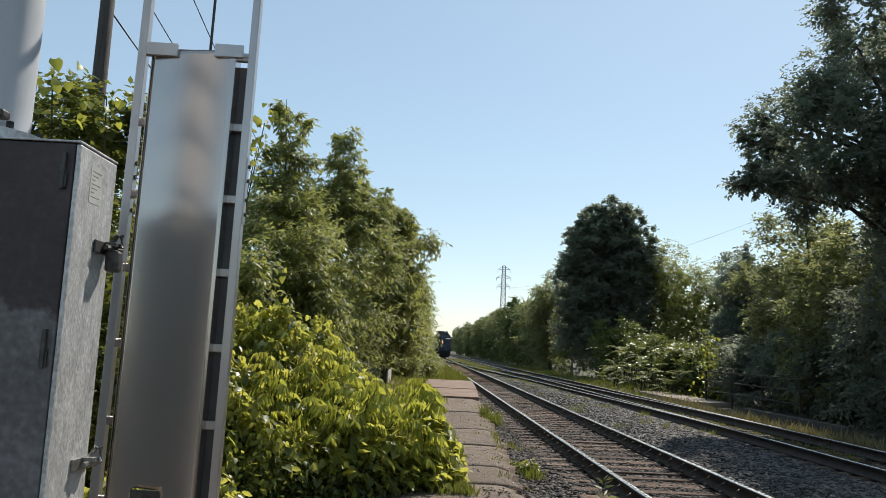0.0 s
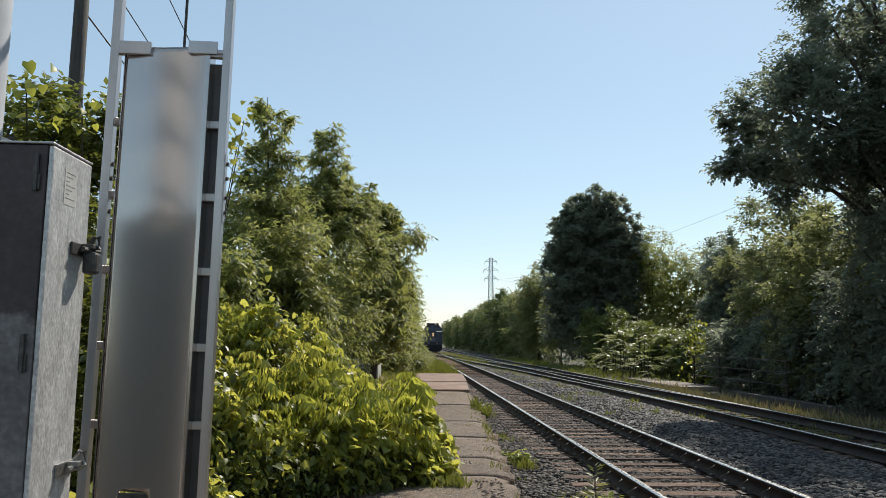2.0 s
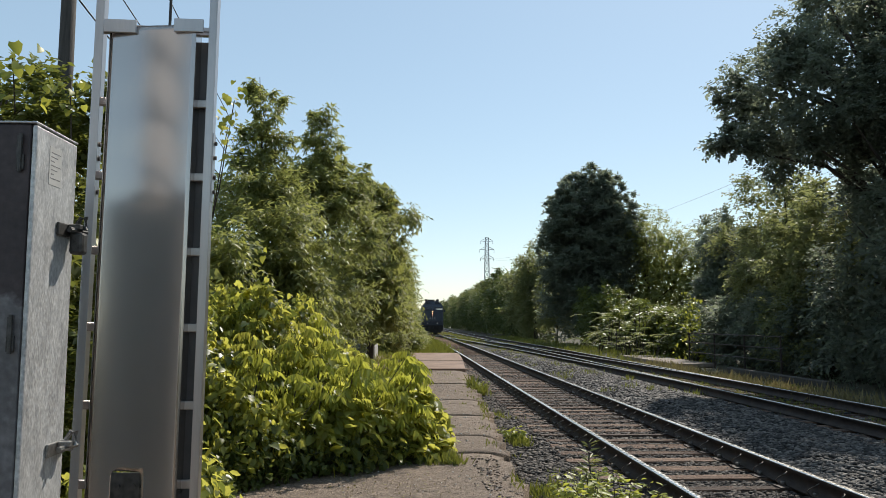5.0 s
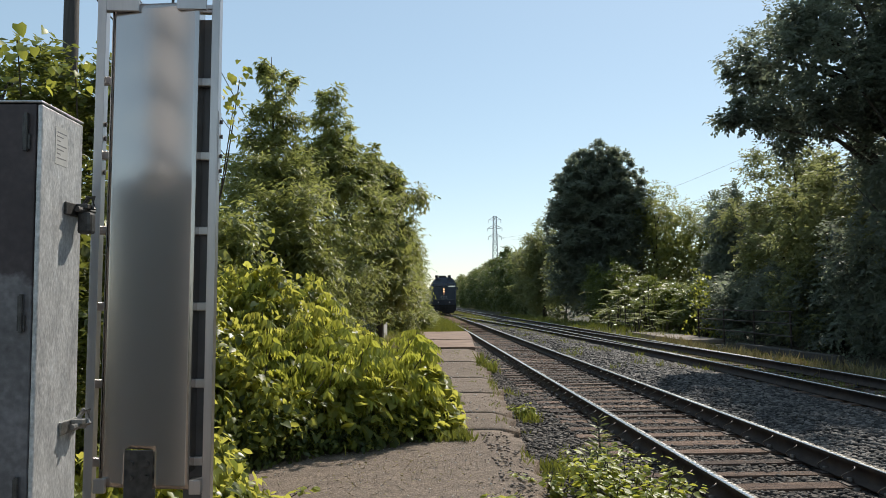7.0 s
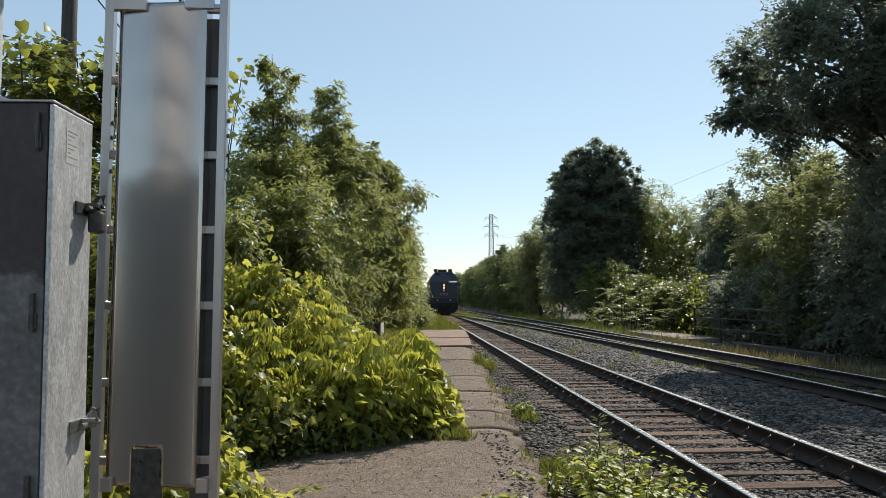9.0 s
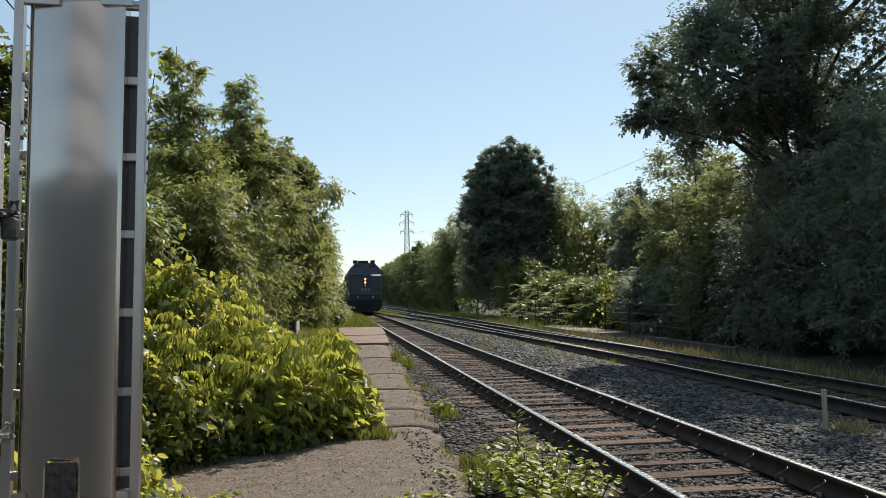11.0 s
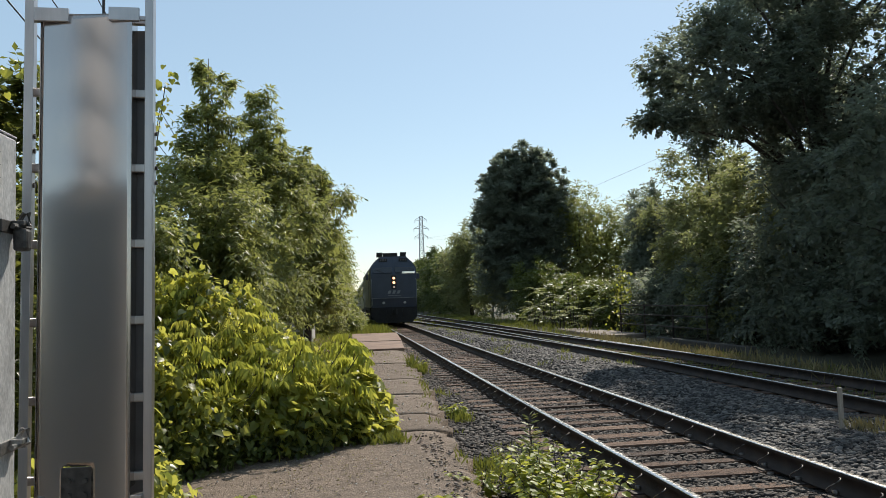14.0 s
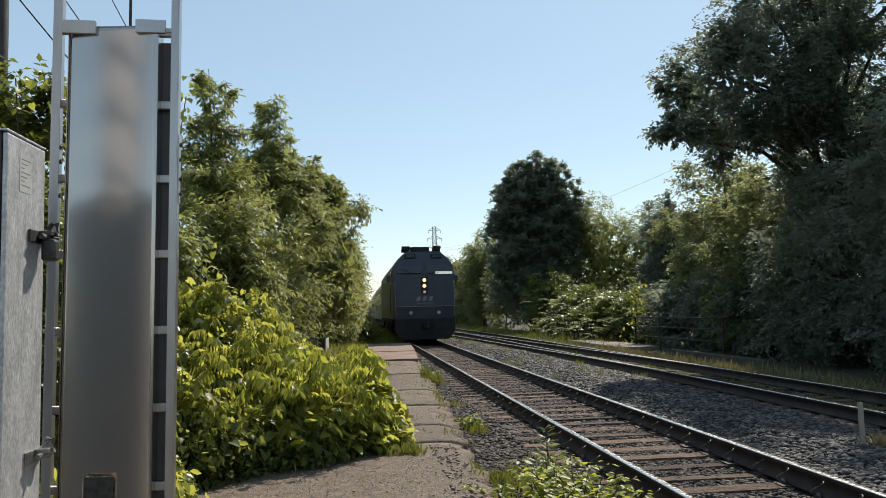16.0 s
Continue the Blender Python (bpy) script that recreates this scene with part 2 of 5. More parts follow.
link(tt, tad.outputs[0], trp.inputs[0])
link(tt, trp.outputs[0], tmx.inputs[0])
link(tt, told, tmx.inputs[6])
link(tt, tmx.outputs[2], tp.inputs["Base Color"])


# ---- mesh tools ----
def mesh_of(name, bm, mat, smooth=False):
    me = bpy.data.meshes.new(name)
    bm.to_mesh(me)
    bm.free()
    if mat:
        me.materials.append(mat)
    if smooth:
        me.polygons.foreach_set("use_smooth", [len(p.vertices) <= 4 for p in me.polygons])  # end caps stay flat
    return me


def thing(name, x, y, z, label, category, group="", turn=0.0):
    ob = new(name)
    ob.empty_display_size = 0.1
    ob.matrix_basis = pose(x, y, z, 0, 0, turn)
    return tagged(ob, label, category, group)


def part(name, bm, mat, parent, label="", smooth=False):
    ob = new(name, bm if isinstance(bm, bpy.types.Mesh) else mesh_of(name, bm, mat, smooth))
    ob.parent = parent
    return tagged(ob, label)


def box(x0, x1, y0, y1, z0, z1, bevel=0.0, bm=None):
    bm = bm or bmesh.new()
    vs = [bm.verts.new((x, y, z)) for x in (x0, x1) for y in (y0, y1) for z in (z0, z1)]
    fs = [bm.faces.new([vs[i] for i in f]) for f in ((0, 1, 3, 2), (4, 6, 7, 5), (0, 4, 5, 1), (2, 3, 7, 6), (0, 2, 6, 4), (1, 5, 7, 3))]
    if bevel:
        bmesh.ops.bevel(bm, geom=list({e for f in fs for e in f.edges}), offset=bevel, segments=2, affect="EDGES", profile=0.5)
    return bm


def tube(points, radii, seg=8, bm=None, cap=True):
    """A round bar through points, with a radius at each."""
    bm = bm or bmesh.new()
    pts = [Vector(p) for p in points]
    rings = []
    for i, p in enumerate(pts):
        d = (pts[min(i + 1, len(pts) - 1)] - pts[max(i - 1, 0)]).normalized()
        a = d.orthogonal().normalized() if abs(d.z) < 0.9 else (Vector((1, 0, 0)) - d * d.x).normalized()
        b = d.cross(a)
        r = radii[i] if hasattr(radii, "__len__") else radii
        rings.append([bm.verts.new(p + (a * math.cos(2 * math.pi * k / seg) + b * math.sin(2 * math.pi * k / seg)) * r) for k in range(seg)])
    for u, v in zip(rings, rings[1:]):
        for k in range(seg):
            bm.faces.new((u[k], u[(k + 1) % seg], v[(k + 1) % seg], v[k]))
    if cap:
        bm.faces.new(rings[0][::-1])
        bm.faces.new(rings[-1])
    return bm


def prism(profile, y0, y1, bm=None, taper=None):
    """A profile of (x, z) drawn out along y; taper scales the far end."""
    bm = bm or bmesh.new()
    s = taper or 1.0
    a = [bm.verts.new((x, y0, z)) for x, z in profile]
    b = [bm.verts.new((x * s, y1, z)) for x, z in profile]
    n = len(profile)
    for i in range(n):
        bm.faces.new((a[i], a[(i + 1) % n], b[(i + 1) % n], b[i]))
    bm.faces.new(a[::-1])
    bm.faces.new(b)
    bmesh.ops.recalc_face_normals(bm, faces=bm.faces[:])
    return bm


def sheet_mesh(name, V, F, mat, smooth=False):
    """A mesh from arrays of vertices and equal-sized faces."""
    V, F = np.asarray(V, np.float32), np.asarray(F, np.int32)
    me = bpy.data.meshes.new(name)
    me.vertices.add(len(V))
    me.vertices.foreach_set("co", V.ravel())
    k = F.shape[1]
    me.loops.add(F.size)
    me.loops.foreach_set("vertex_index", F.ravel())
    me.polygons.add(len(F))
    me.polygons.foreach_set("loop_start", np.arange(0, F.size, k, dtype=np.int32))
    if smooth:
        me.polygons.foreach_set("use_smooth", np.ones(len(F), bool))
    me.update(calc_edges=True)
    me.materials.append(mat)
    return me


SIMPLE = (np.array([(0, 0, 0), (0.5, 0.42, 0.14), (0, 1, -0.06), (-0.5, 0.42, 0.14)]), np.array([(0, 1, 2), (0, 2, 3)]))
HEART = (np.array([(0, 0, 0), (0.34, -0.10, 0.06), (0.52, 0.22, 0.10), (0.34, 0.62, 0.05), (0, 1.0, -0.16), (-0.34, 0.62, 0.05), (-0.52, 0.22, 0.10), (-0.34, -0.10, 0.06), (0, 0.45, -0.02)]),
         np.array([(0, 1, 8), (1, 2, 8), (2, 3, 8), (3, 4, 8), (4, 5, 8), (5, 6, 8), (6, 7, 8), (7, 0, 8)]))
OVAL = (np.array([(0, 0, 0), (0.40, 0.25, 0.10), (0.40, 0.62, 0.06), (0, 1.0, -0.12), (-0.40, 0.62, 0.06), (-0.40, 0.25, 0.10)]),
        np.array([(0, 1, 2), (0, 2, 3), (0, 3, 4), (0, 4, 5)]))


def leaf_mesh(name, P, D, N, L, W, mat, shape=SIMPLE):
    """One leaf at each point P, along D, facing N, of length L and width W."""
    T, F = shape
    D = norm(D)
    S = norm(np.cross(D, N))
    N = np.cross(S, D)
    V = (P[:, None, :] + S[:, None, :] * (T[None, :, 0:1] * W[:, None, None]) + D[:, None, :] * (T[None, :, 1:2] * L[:, None, None])
         + N[:, None, :] * (T[None, :, 2:3] * W[:, None, None]))
    faces = F[None] + (np.arange(len(P)) * len(T))[:, None, None]
    return sheet_mesh(name, V.reshape(-1, 3), faces.reshape(-1, 3), mat, len(T) > 4)


def sprays(rng, C, R, out, per, nleaf, leaf, width, droop=0.35, hang=0.35, up=0.25):
    """Leafy twigs round clump centres C of radius R; out: the way each clump grows."""
    k = len(C)
    c, r, o = np.repeat(C, per, 0), np.repeat(R, per), np.repeat(out, per, 0)
    d = norm(rng.normal(size=(k * per, 3)) + 0.9 * o + np.array([0, 0, up]))
    s = c + norm(rng.normal(size=d.shape)) * (r * rng.uniform(0, 0.55, len(r)))[:, None] * np.array([1, 1, 0.65])
    ln = r * rng.uniform(0.55, 1.15, len(r))
    f = np.linspace(0.12, 1.0, nleaf)[None, :] + rng.uniform(-0.05, 0.05, (len(r), nleaf))
    P = s[:, None] + d[:, None] * (ln[:, None] * f)[..., None]
    P[..., 2] -= droop * ln[:, None] * f ** 2
    side = norm(np.cross(d, np.array([0, 0, 1.0])) + 1e-3)
    sign = np.where(np.arange(nleaf) % 2 == 0, 1.0, -1.0)[None, :, None]
    D = d[:, None] * 0.6 + side[:, None] * sign * 0.85 + rng.normal(size=P.shape) * 0.35
    D[..., 2] -= hang
    N = np.array([0, 0, 1.0]) + rng.normal(size=P.shape) * 0.5 + d[:, None] * 0.25
    n = P.shape[0] * nleaf
    sz = rng.uniform(0.65, 1.25, n)
    return P.reshape(-1, 3), D.reshape(-1, 3), N.reshape(-1, 3), leaf * sz, width * sz


def clumps(rng, shapes, low=0.15, lump=0.11, gather=0.3):
    """Clump centres on and in a crown made of ellipsoids (x, y, z, rx, ry, rz, count, clump radius)."""
    C, R, O = [], [], []
    for x, y, z, rx, ry, rz, n, cr in shapes:
        u = norm(rng.normal(size=(n, 3)))
        q = rng.uniform(0.25, 1.0, n) ** 0.45 * (1 + lump * np.sin(5 * u[:, 0] + 4 * u[:, 2] + 7 * u[:, 1] + x + y) + rng.normal(size=n) * 0.05)
        q = np.minimum(q, 1.06)
        p = np.array([x, y, z]) + u * q[:, None] * np.array([rx, ry, rz])
        if gather:  # boughs: clumps draw together and leave hollows between them
            hub = p[rng.choice(n, max(1, n // 8), replace=False)]
            near = np.argmin(((p[:, None] - hub[None]) ** 2).sum(-1), 1)
            p = p + (hub[near] - p) * gather
        ok = p[:, 2] > low
        C.append(p[ok])
        R.append(cr * rng.uniform(0.7, 1.3, ok.sum()))
        O.append(u[ok])
    return np.concatenate(C), np.concatenate(R), np.concatenate(O)


def tree(name, x, y, shapes, label, category, mat, seed, leaf=0.11, width=0.05, per=10, nleaf=9, trunk=0.12, limbs=16, droop=0.35, hang=0.35, core=0.0, shape=SIMPLE, low=0.15, group="", ground=-0.2, lump=0.11, gather=0.3, up=0.25):
    """A tree or shrub at (x, y): trunk, limbs and a crown of leafy twigs. Shapes are given from its foot."""
    rng = np.random.default_rng(seed)
    ob = thing(name, x, y, ground + float(track_z(y)), label, category, group)
    C, R, O = clumps(rng, shapes, low, lump, gather)
    top = max(s[2] + 0.35 * s[5] for s in shapes)
    lead = max(shapes, key=lambda s: s[2] + 0.5 * s[5])
    bend = rng.normal(size=2) * 0.12
    hs = np.linspace(0, top, 7)
    pts = [(lead[0] * (h / top) ** 1.3 + bend[0] * math.sin(3 * h / top), lead[1] * (h / top) ** 1.3 + bend[1] * math.sin(2.4 * h / top), h - (0.1 if i == 0 else 0)) for i, h in enumerate(hs)]
    part("trunk", tube(pts, [trunk * (1.25 if i == 0 else (1 - i / 6.4) ** 0.8) for i in range(7)], 9), BARK, ob, smooth=True)
    pick = rng.choice(len(C), min(limbs, len(C)), replace=False)
    for i in pick:
        c = C[i]
        k = int(np.clip(np.searchsorted(hs, c[2] * 0.55), 1, 5))
        a = np.array(pts[k])
        mid = a * 0.5 + c * 0.5 + np.array([0, 0, 0.08 * np.linalg.norm(c - a)]) + rng.normal(size=3) * 0.1
        rr = trunk * 0.34 * rng.uniform(0.7, 1.1)
        part("limb", tube([a, mid, c], [rr, rr * 0.6, rr * 0.2], 5), BARK, ob, smooth=True)
    P, D, N, L, W = sprays(rng, C, R, O, per, nleaf, leaf, width, droop, hang, up)
    if core:
        wide = [s for s in shapes if s[3] > 1.0] or shapes
        tot = sum(s[6] for s in wide)
        n = int(core)
        idx = rng.choice(len(wide), n, p=np.array([s[6] / tot for s in wide]))
        S = np.array([s[:6] for s in wide])[idx]
        q = S[:, :3] + norm(rng.normal(size=(n, 3))) * (rng.uniform(0, 1, n) ** 0.4 * 0.66)[:, None] * S[:, 3:6]
        q[:, 2] = np.maximum(q[:, 2], 0.1)
        P, D, N = np.concatenate([P, q]), np.concatenate([D, rng.normal(size=(n, 3))]), np.concatenate([N, rng.normal(size=(n, 3))])
        L, W = np.concatenate([L, leaf * rng.uniform(1.3, 2.2, n)]), np.concatenate([W, leaf * rng.uniform(0.9, 1.5, n)])
    part("crown", leaf_mesh("crown", P, D, N, L, W, mat, shape), None, ob)
    return ob


# ---- ground, ballast, platform ----
def grid_sheet(name, xs, ys, zf, mat, smooth=True):
    X, Y = np.meshgrid(xs, ys, indexing="ij")
    V = np.stack([X, Y, zf(X, Y)], -1).reshape(-1, 3)
    a, b = len(xs), len(ys)
    i = (np.arange(a - 1)[:, None] * b + np.arange(b - 1)[None]).ravel()
    return sheet_mesh(name, V, np.stack([i, i + b, i + b + 1, i + 1], -1), mat, smooth)


def rough(X, Y, s=1.0):
    return s * (0.5 * np.sin(1.7 * X + 0.6 * Y) * np.sin(1.1 * Y - 0.4 * X) + 0.3 * np.sin(4.1 * X + 2.3) * np.sin(3.7 * Y) + 0.2 * np.sin(9.3 * X + 7.1 * Y))


ys_far = np.unique(np.concatenate([np.linspace(-60, 0, 13), np.linspace(0, 60, 121), np.linspace(60, 300, 81), np.linspace(300, 1600, 14)]))
xs_far = np.unique(np.concatenate([np.linspace(-700, -12, 14), np.linspace(-12, 20, 81), np.linspace(20, 700, 16)]))
ground = new("ground", grid_sheet("ground", xs_far, ys_far, lambda X, Y: -0.26 + track_z(np.minimum(Y, 320)) + rough(X, Y, 0.02), SOIL))
tagged(ground, "weedy brown soil beside the railway", "ground", kind="structure")


def bed_height(X, Y):
    u = X - track_x(Y)
    return np.interp(u, [1.2, 1.7, 2.2, 5.0, 5.6, 6.6, 7.2, 9.2, 9.7, 10.4], [-0.27, -0.20, -0.23, -0.23, -0.14, -0.16, -0.235, -0.235, -0.20, -0.30]) + track_z(Y) + rough(X, Y, 0.012)


ys_bed = np.unique(np.concatenate([np.linspace(-8, 40, 193), np.linspace(40, 320, 150)]))
us = np.linspace(1.2, 10.4, 70)
U, YB = np.meshgrid(us, ys_bed, indexing="ij")
XB = U + track_x(YB)
ii = (np.arange(len(us) - 1)[:, None] * len(ys_bed) + np.arange(len(ys_bed) - 1)[None]).ravel()
ballast = new("ballast_bed", sheet_mesh("ballast_bed", np.stack([XB, YB, bed_height(XB, YB)], -1).reshape(-1, 3), np.stack([ii, ii + len(ys_bed), ii + len(ys_bed) + 1, ii + 1], -1), BALLAST, True))
tagged(ballast, "bed of grey crushed stone under the tracks", "ballast", kind="structure")


def edge_x(y):
    return np.interp(y, [-6, 6, 7.3, 10.3, 13.4, 18, 24.5], [1.25, 1.3, 1.36, 1.48, 1.66, 1.85, 2.1])


def slab(y0, y1, lift, tilt, seed):
    """One heaved length of the platform's asphalt with a ragged edge."""
    rng = np.random.default_rng(seed)
    n, m = 34, max(6, int((y1 - y0) / 0.16))
    s, q = np.linspace(0, 1, n), np.linspace(0, 1, m)
    S, Q = np.meshgrid(s, q, indexing="ij")
    y = y0 + (y1 - y0) * Q
    wave = lambda yj: 0.075 * np.sin(4.3 * S + 5.1 * yj) + 0.03 * np.sin(13 * S + 2.2 * yj)
    bow = (wave(y0 - 0.014) * (1 - Q) ** 3 + wave(y1 + 0.014) * Q ** 3) * (1.0 if y0 > -5 else Q)
    tilt = tilt * (0.45 + 0.75 * np.sin(2.6 * S + 1.7 * seed) ** 2)
    right = edge_x(y) + 0.06 * np.sin(7 * y + seed) + 0.045 * np.sin(17 * y) + 0.02 * rng.normal(size=(1, m))
    X = -4.2 + (right + 4.2) * S
    Z = lift + tilt * (Q - 0.5) + 0.010 * np.sin(math.pi * Q) + rough(X, y, 0.006) - 0.05 * np.clip((S - 0.95) / 0.05, 0, 1) ** 2
    top = np.stack([X, y + bow, Z], -1).reshape(-1, 3)
    low = top - np.array([0, 0, 0.16])
    k = n * m
    i = (np.arange(n - 1)[:, None] * m + np.arange(m - 1)[None]).ravel()
    F = [np.stack([i, i + m, i + m + 1, i + 1], -1)]
    rim = np.concatenate([np.arange(n) * m, (n - 1) * m + np.arange(1, m), np.arange(n - 2, -1, -1) * m + m - 1, np.arange(m - 2, 0, -1)])
    nx = np.roll(rim, -1)
    F.append(np.stack([rim, rim + k, nx + k, nx], -1))
    return sheet_mesh("slab", np.concatenate([top, low]), np.concatenate(F), ASPHALT)


platform = thing("platform", 0, 0, 0, "low station platform of cracked heaved asphalt", "platform")
tagged(platform, kind="structure")
joints = [-6, 9.35, 10.85, 13.0, 15.4, 19.4, 24.5]
for i, (a, b) in enumerate(zip(joints, joints[1:])):
    part("slab", slab(a + 0.014, b - 0.014, (0, 0.006, 0.0, 0.004, 0.0, 0.004)[i] - 0.01, (0.0, -0.022, -0.012, -0.018, -0.012, -0.018)[i], i + 3), None, platform)
far_slab = bmesh.new()
vs = [far_slab.verts.new(p) for p in ((-1.0, 24.53, 0.045), (2.12, 24.53, 0.045), (2.5, 31, 0.03), (2.78, 37.5, 0.01), (-1.0, 37.5, 0.01))]
f = far_slab.faces.new(vs)
ext = bmesh.ops.extrude_face_region(far_slab, geom=[f])
for v in [g for g in ext["geom"] if isinstance(g, bmesh.types.BMVert)]:
    v.co.z -= 0.22
bmesh.ops.recalc_face_normals(far_slab, faces=far_slab.faces[:])
part("slab", far_slab, SLAB, platform, "reddish concrete end slab")
lip = box(-1.0, 2.42, 29.4, 29.46, 0.03, 0.05, 0.004)
part("joint_strip", lip, ASPHALT, platform)

# ---- tracks ----
RAIL_PROFILE = [(-0.072, -0.190), (0.072, -0.190), (0.072, -0.176), (0.012, -0.156), (0.010, -0.052), (0.037, -0.041), (0.037, -0.006), (0.031, 0.0), (-0.031, 0.0), (-0.037, -0.006), (-0.037, -0.041), (-0.010, -0.052), (-0.012, -0.156), (-0.072, -0.176)]


def rail_mesh(xf, y0, y1, head, x_ref):
    ys = np.unique(np.concatenate([np.arange(y0, min(y1, 60), 1.0), np.arange(60, y1, 4.0), [y1]]))
    pr = np.array(RAIL_PROFILE)
    n = len(pr)
    X = np.array([float(xf(y)) for y in ys]) - x_ref
    V = np.stack([X[:, None] + pr[None, :, 0], np.repeat(ys[:, None], n, 1), pr[None, :, 1] + track_z(ys)[:, None]], -1).reshape(-1, 3)
    k = np.arange(n)
    F = np.concatenate([np.stack([i * n + k, i * n + (k + 1) % n, (i + 1) * n + (k + 1) % n, (i + 1) * n + k], -1) for i in range(len(ys) - 1)])
    me = sheet_mesh("rail", V, F, RAIL)
    me.materials.append(head)
    idx = np.tile(np.isin(k, (6, 7, 8)), len(ys) - 1).astype(np.int32)
    me.polygons.foreach_set("material_index", idx)
    return me


tie_meshes = []
for s in range(4):
    rng = np.random.default_rng(40 + s)
    tb = box(-1.3, 1.3, -0.112, 0.112, -0.38, -0.20, 0.012)
    for v in tb.verts:
        v.co += Vector(rng.normal(size=3) * 0.006)
    tie_meshes.append(mesh_of("tie", tb, TIE))
plate_mesh = mesh_of("tie_plate", box(-0.17, 0.17, -0.09, 0.09, -0.20, -0.186, 0.003), RAIL)
clip_bm = bmesh.new()
arc = [(0.105 + 0.05 * math.cos(a), 0.07 * math.sin(a), -0.115 + 0.075 * math.sin(a * 0.6)) for a in np.linspace(-2.6, 2.9, 12)]
tube(arc, 0.006, 5, clip_bm)
box(0.07, 0.11, -0.02, 0.02, -0.19, -0.145, 0, clip_bm)
clip_mesh = mesh_of("rail_clip", clip_bm, CLIP, True)

MAIN_X, SECOND_X = 3.58, 8.12


def crossover_x(y):
    d = np.maximum(0, np.asarray(y, float) - 15)
    return SECOND_X - np.where(d < 12, 0.05 * d * d / 24, 0.05 * (d - 6))


def lay_track(label, xf, y0, y1, head, x_ref, ties, detail, seed):
    rng = np.random.default_rng(seed)
    ob = thing("railway_track", x_ref, 0, 0, label, "railway track")
    for s in (-0.75, 0.75):
        part("rail", rail_mesh(lambda y: xf(y) + s, y0, y1, head, x_ref), None, ob)
    rest_v, rest_f = [], []
    y, count = ties[0], 0
    while y < ties[1]:
        x = float(xf(y)) - x_ref
        z = float(track_z(y))
        if count < 110:
            t = new("tie", tie_meshes[rng.integers(4)])
            t.parent = ob
            t.matrix_basis = pose(x + rng.normal() * 0.02, y, z + rng.normal() * 0.004, rng.normal() * 1.2, rng.normal() * 0.25, rng.normal() * 0.9)
            if y < detail:
                for s in (-0.75, 0.75):
                    p = new("tie_plate", plate_mesh)
                    p.parent, p.location = t, (s, 0, 0)
                    for flip in (0, 180):
                        c = new("rail_clip", clip_mesh)
                        c.parent = t
                        c.matrix_basis = pose(s, 0.02, 0, 0, 0, flip + rng.normal() * 5)
        else:
            k = len(rest_v) * 8
            q = np.array([(a, b, c) for a in (x - 1.3, x + 1.3) for b in (y - 0.11, y + 0.11) for c in (z - 0.3, z - 0.20)])
            rest_v.append(q)
            rest_f += [[k + i for i in f] for f in ((0, 1, 3, 2), (4, 6, 7, 5), (0, 4, 5, 1), (2, 3, 7, 6), (1, 5, 7, 3))]
        count += 1
        y += 0.53
    if rest_v:
        r = part("distant_ties", sheet_mesh("distant_ties", np.concatenate(rest_v), rest_f, TIE), None, ob)
        tagged(r, kind="stuff")
    return ob


lay_track("main railway line with polished rails and timber ties", lambda y: MAIN_X + track_x(y), -8, 320, RAIL_TOP, MAIN_X, (1.0, 130), 22, 1)
lay_track("second railway line with duller rails in grass", lambda y: SECOND_X + track_x(y), -8, 320, RAIL_TOP, SECOND_X, (4.0, 60), 0, 2)
cross = thing("railway_track", SECOND_X, 0, 0, "crossover rails that leave the second line", "railway track")
for s in (-0.74, 0.76):
    part("rail", rail_mesh(lambda y: crossover_x(y) + s + track_x(y), 16.0, 100, RAIL_TOP, SECOND_X), None, cross)


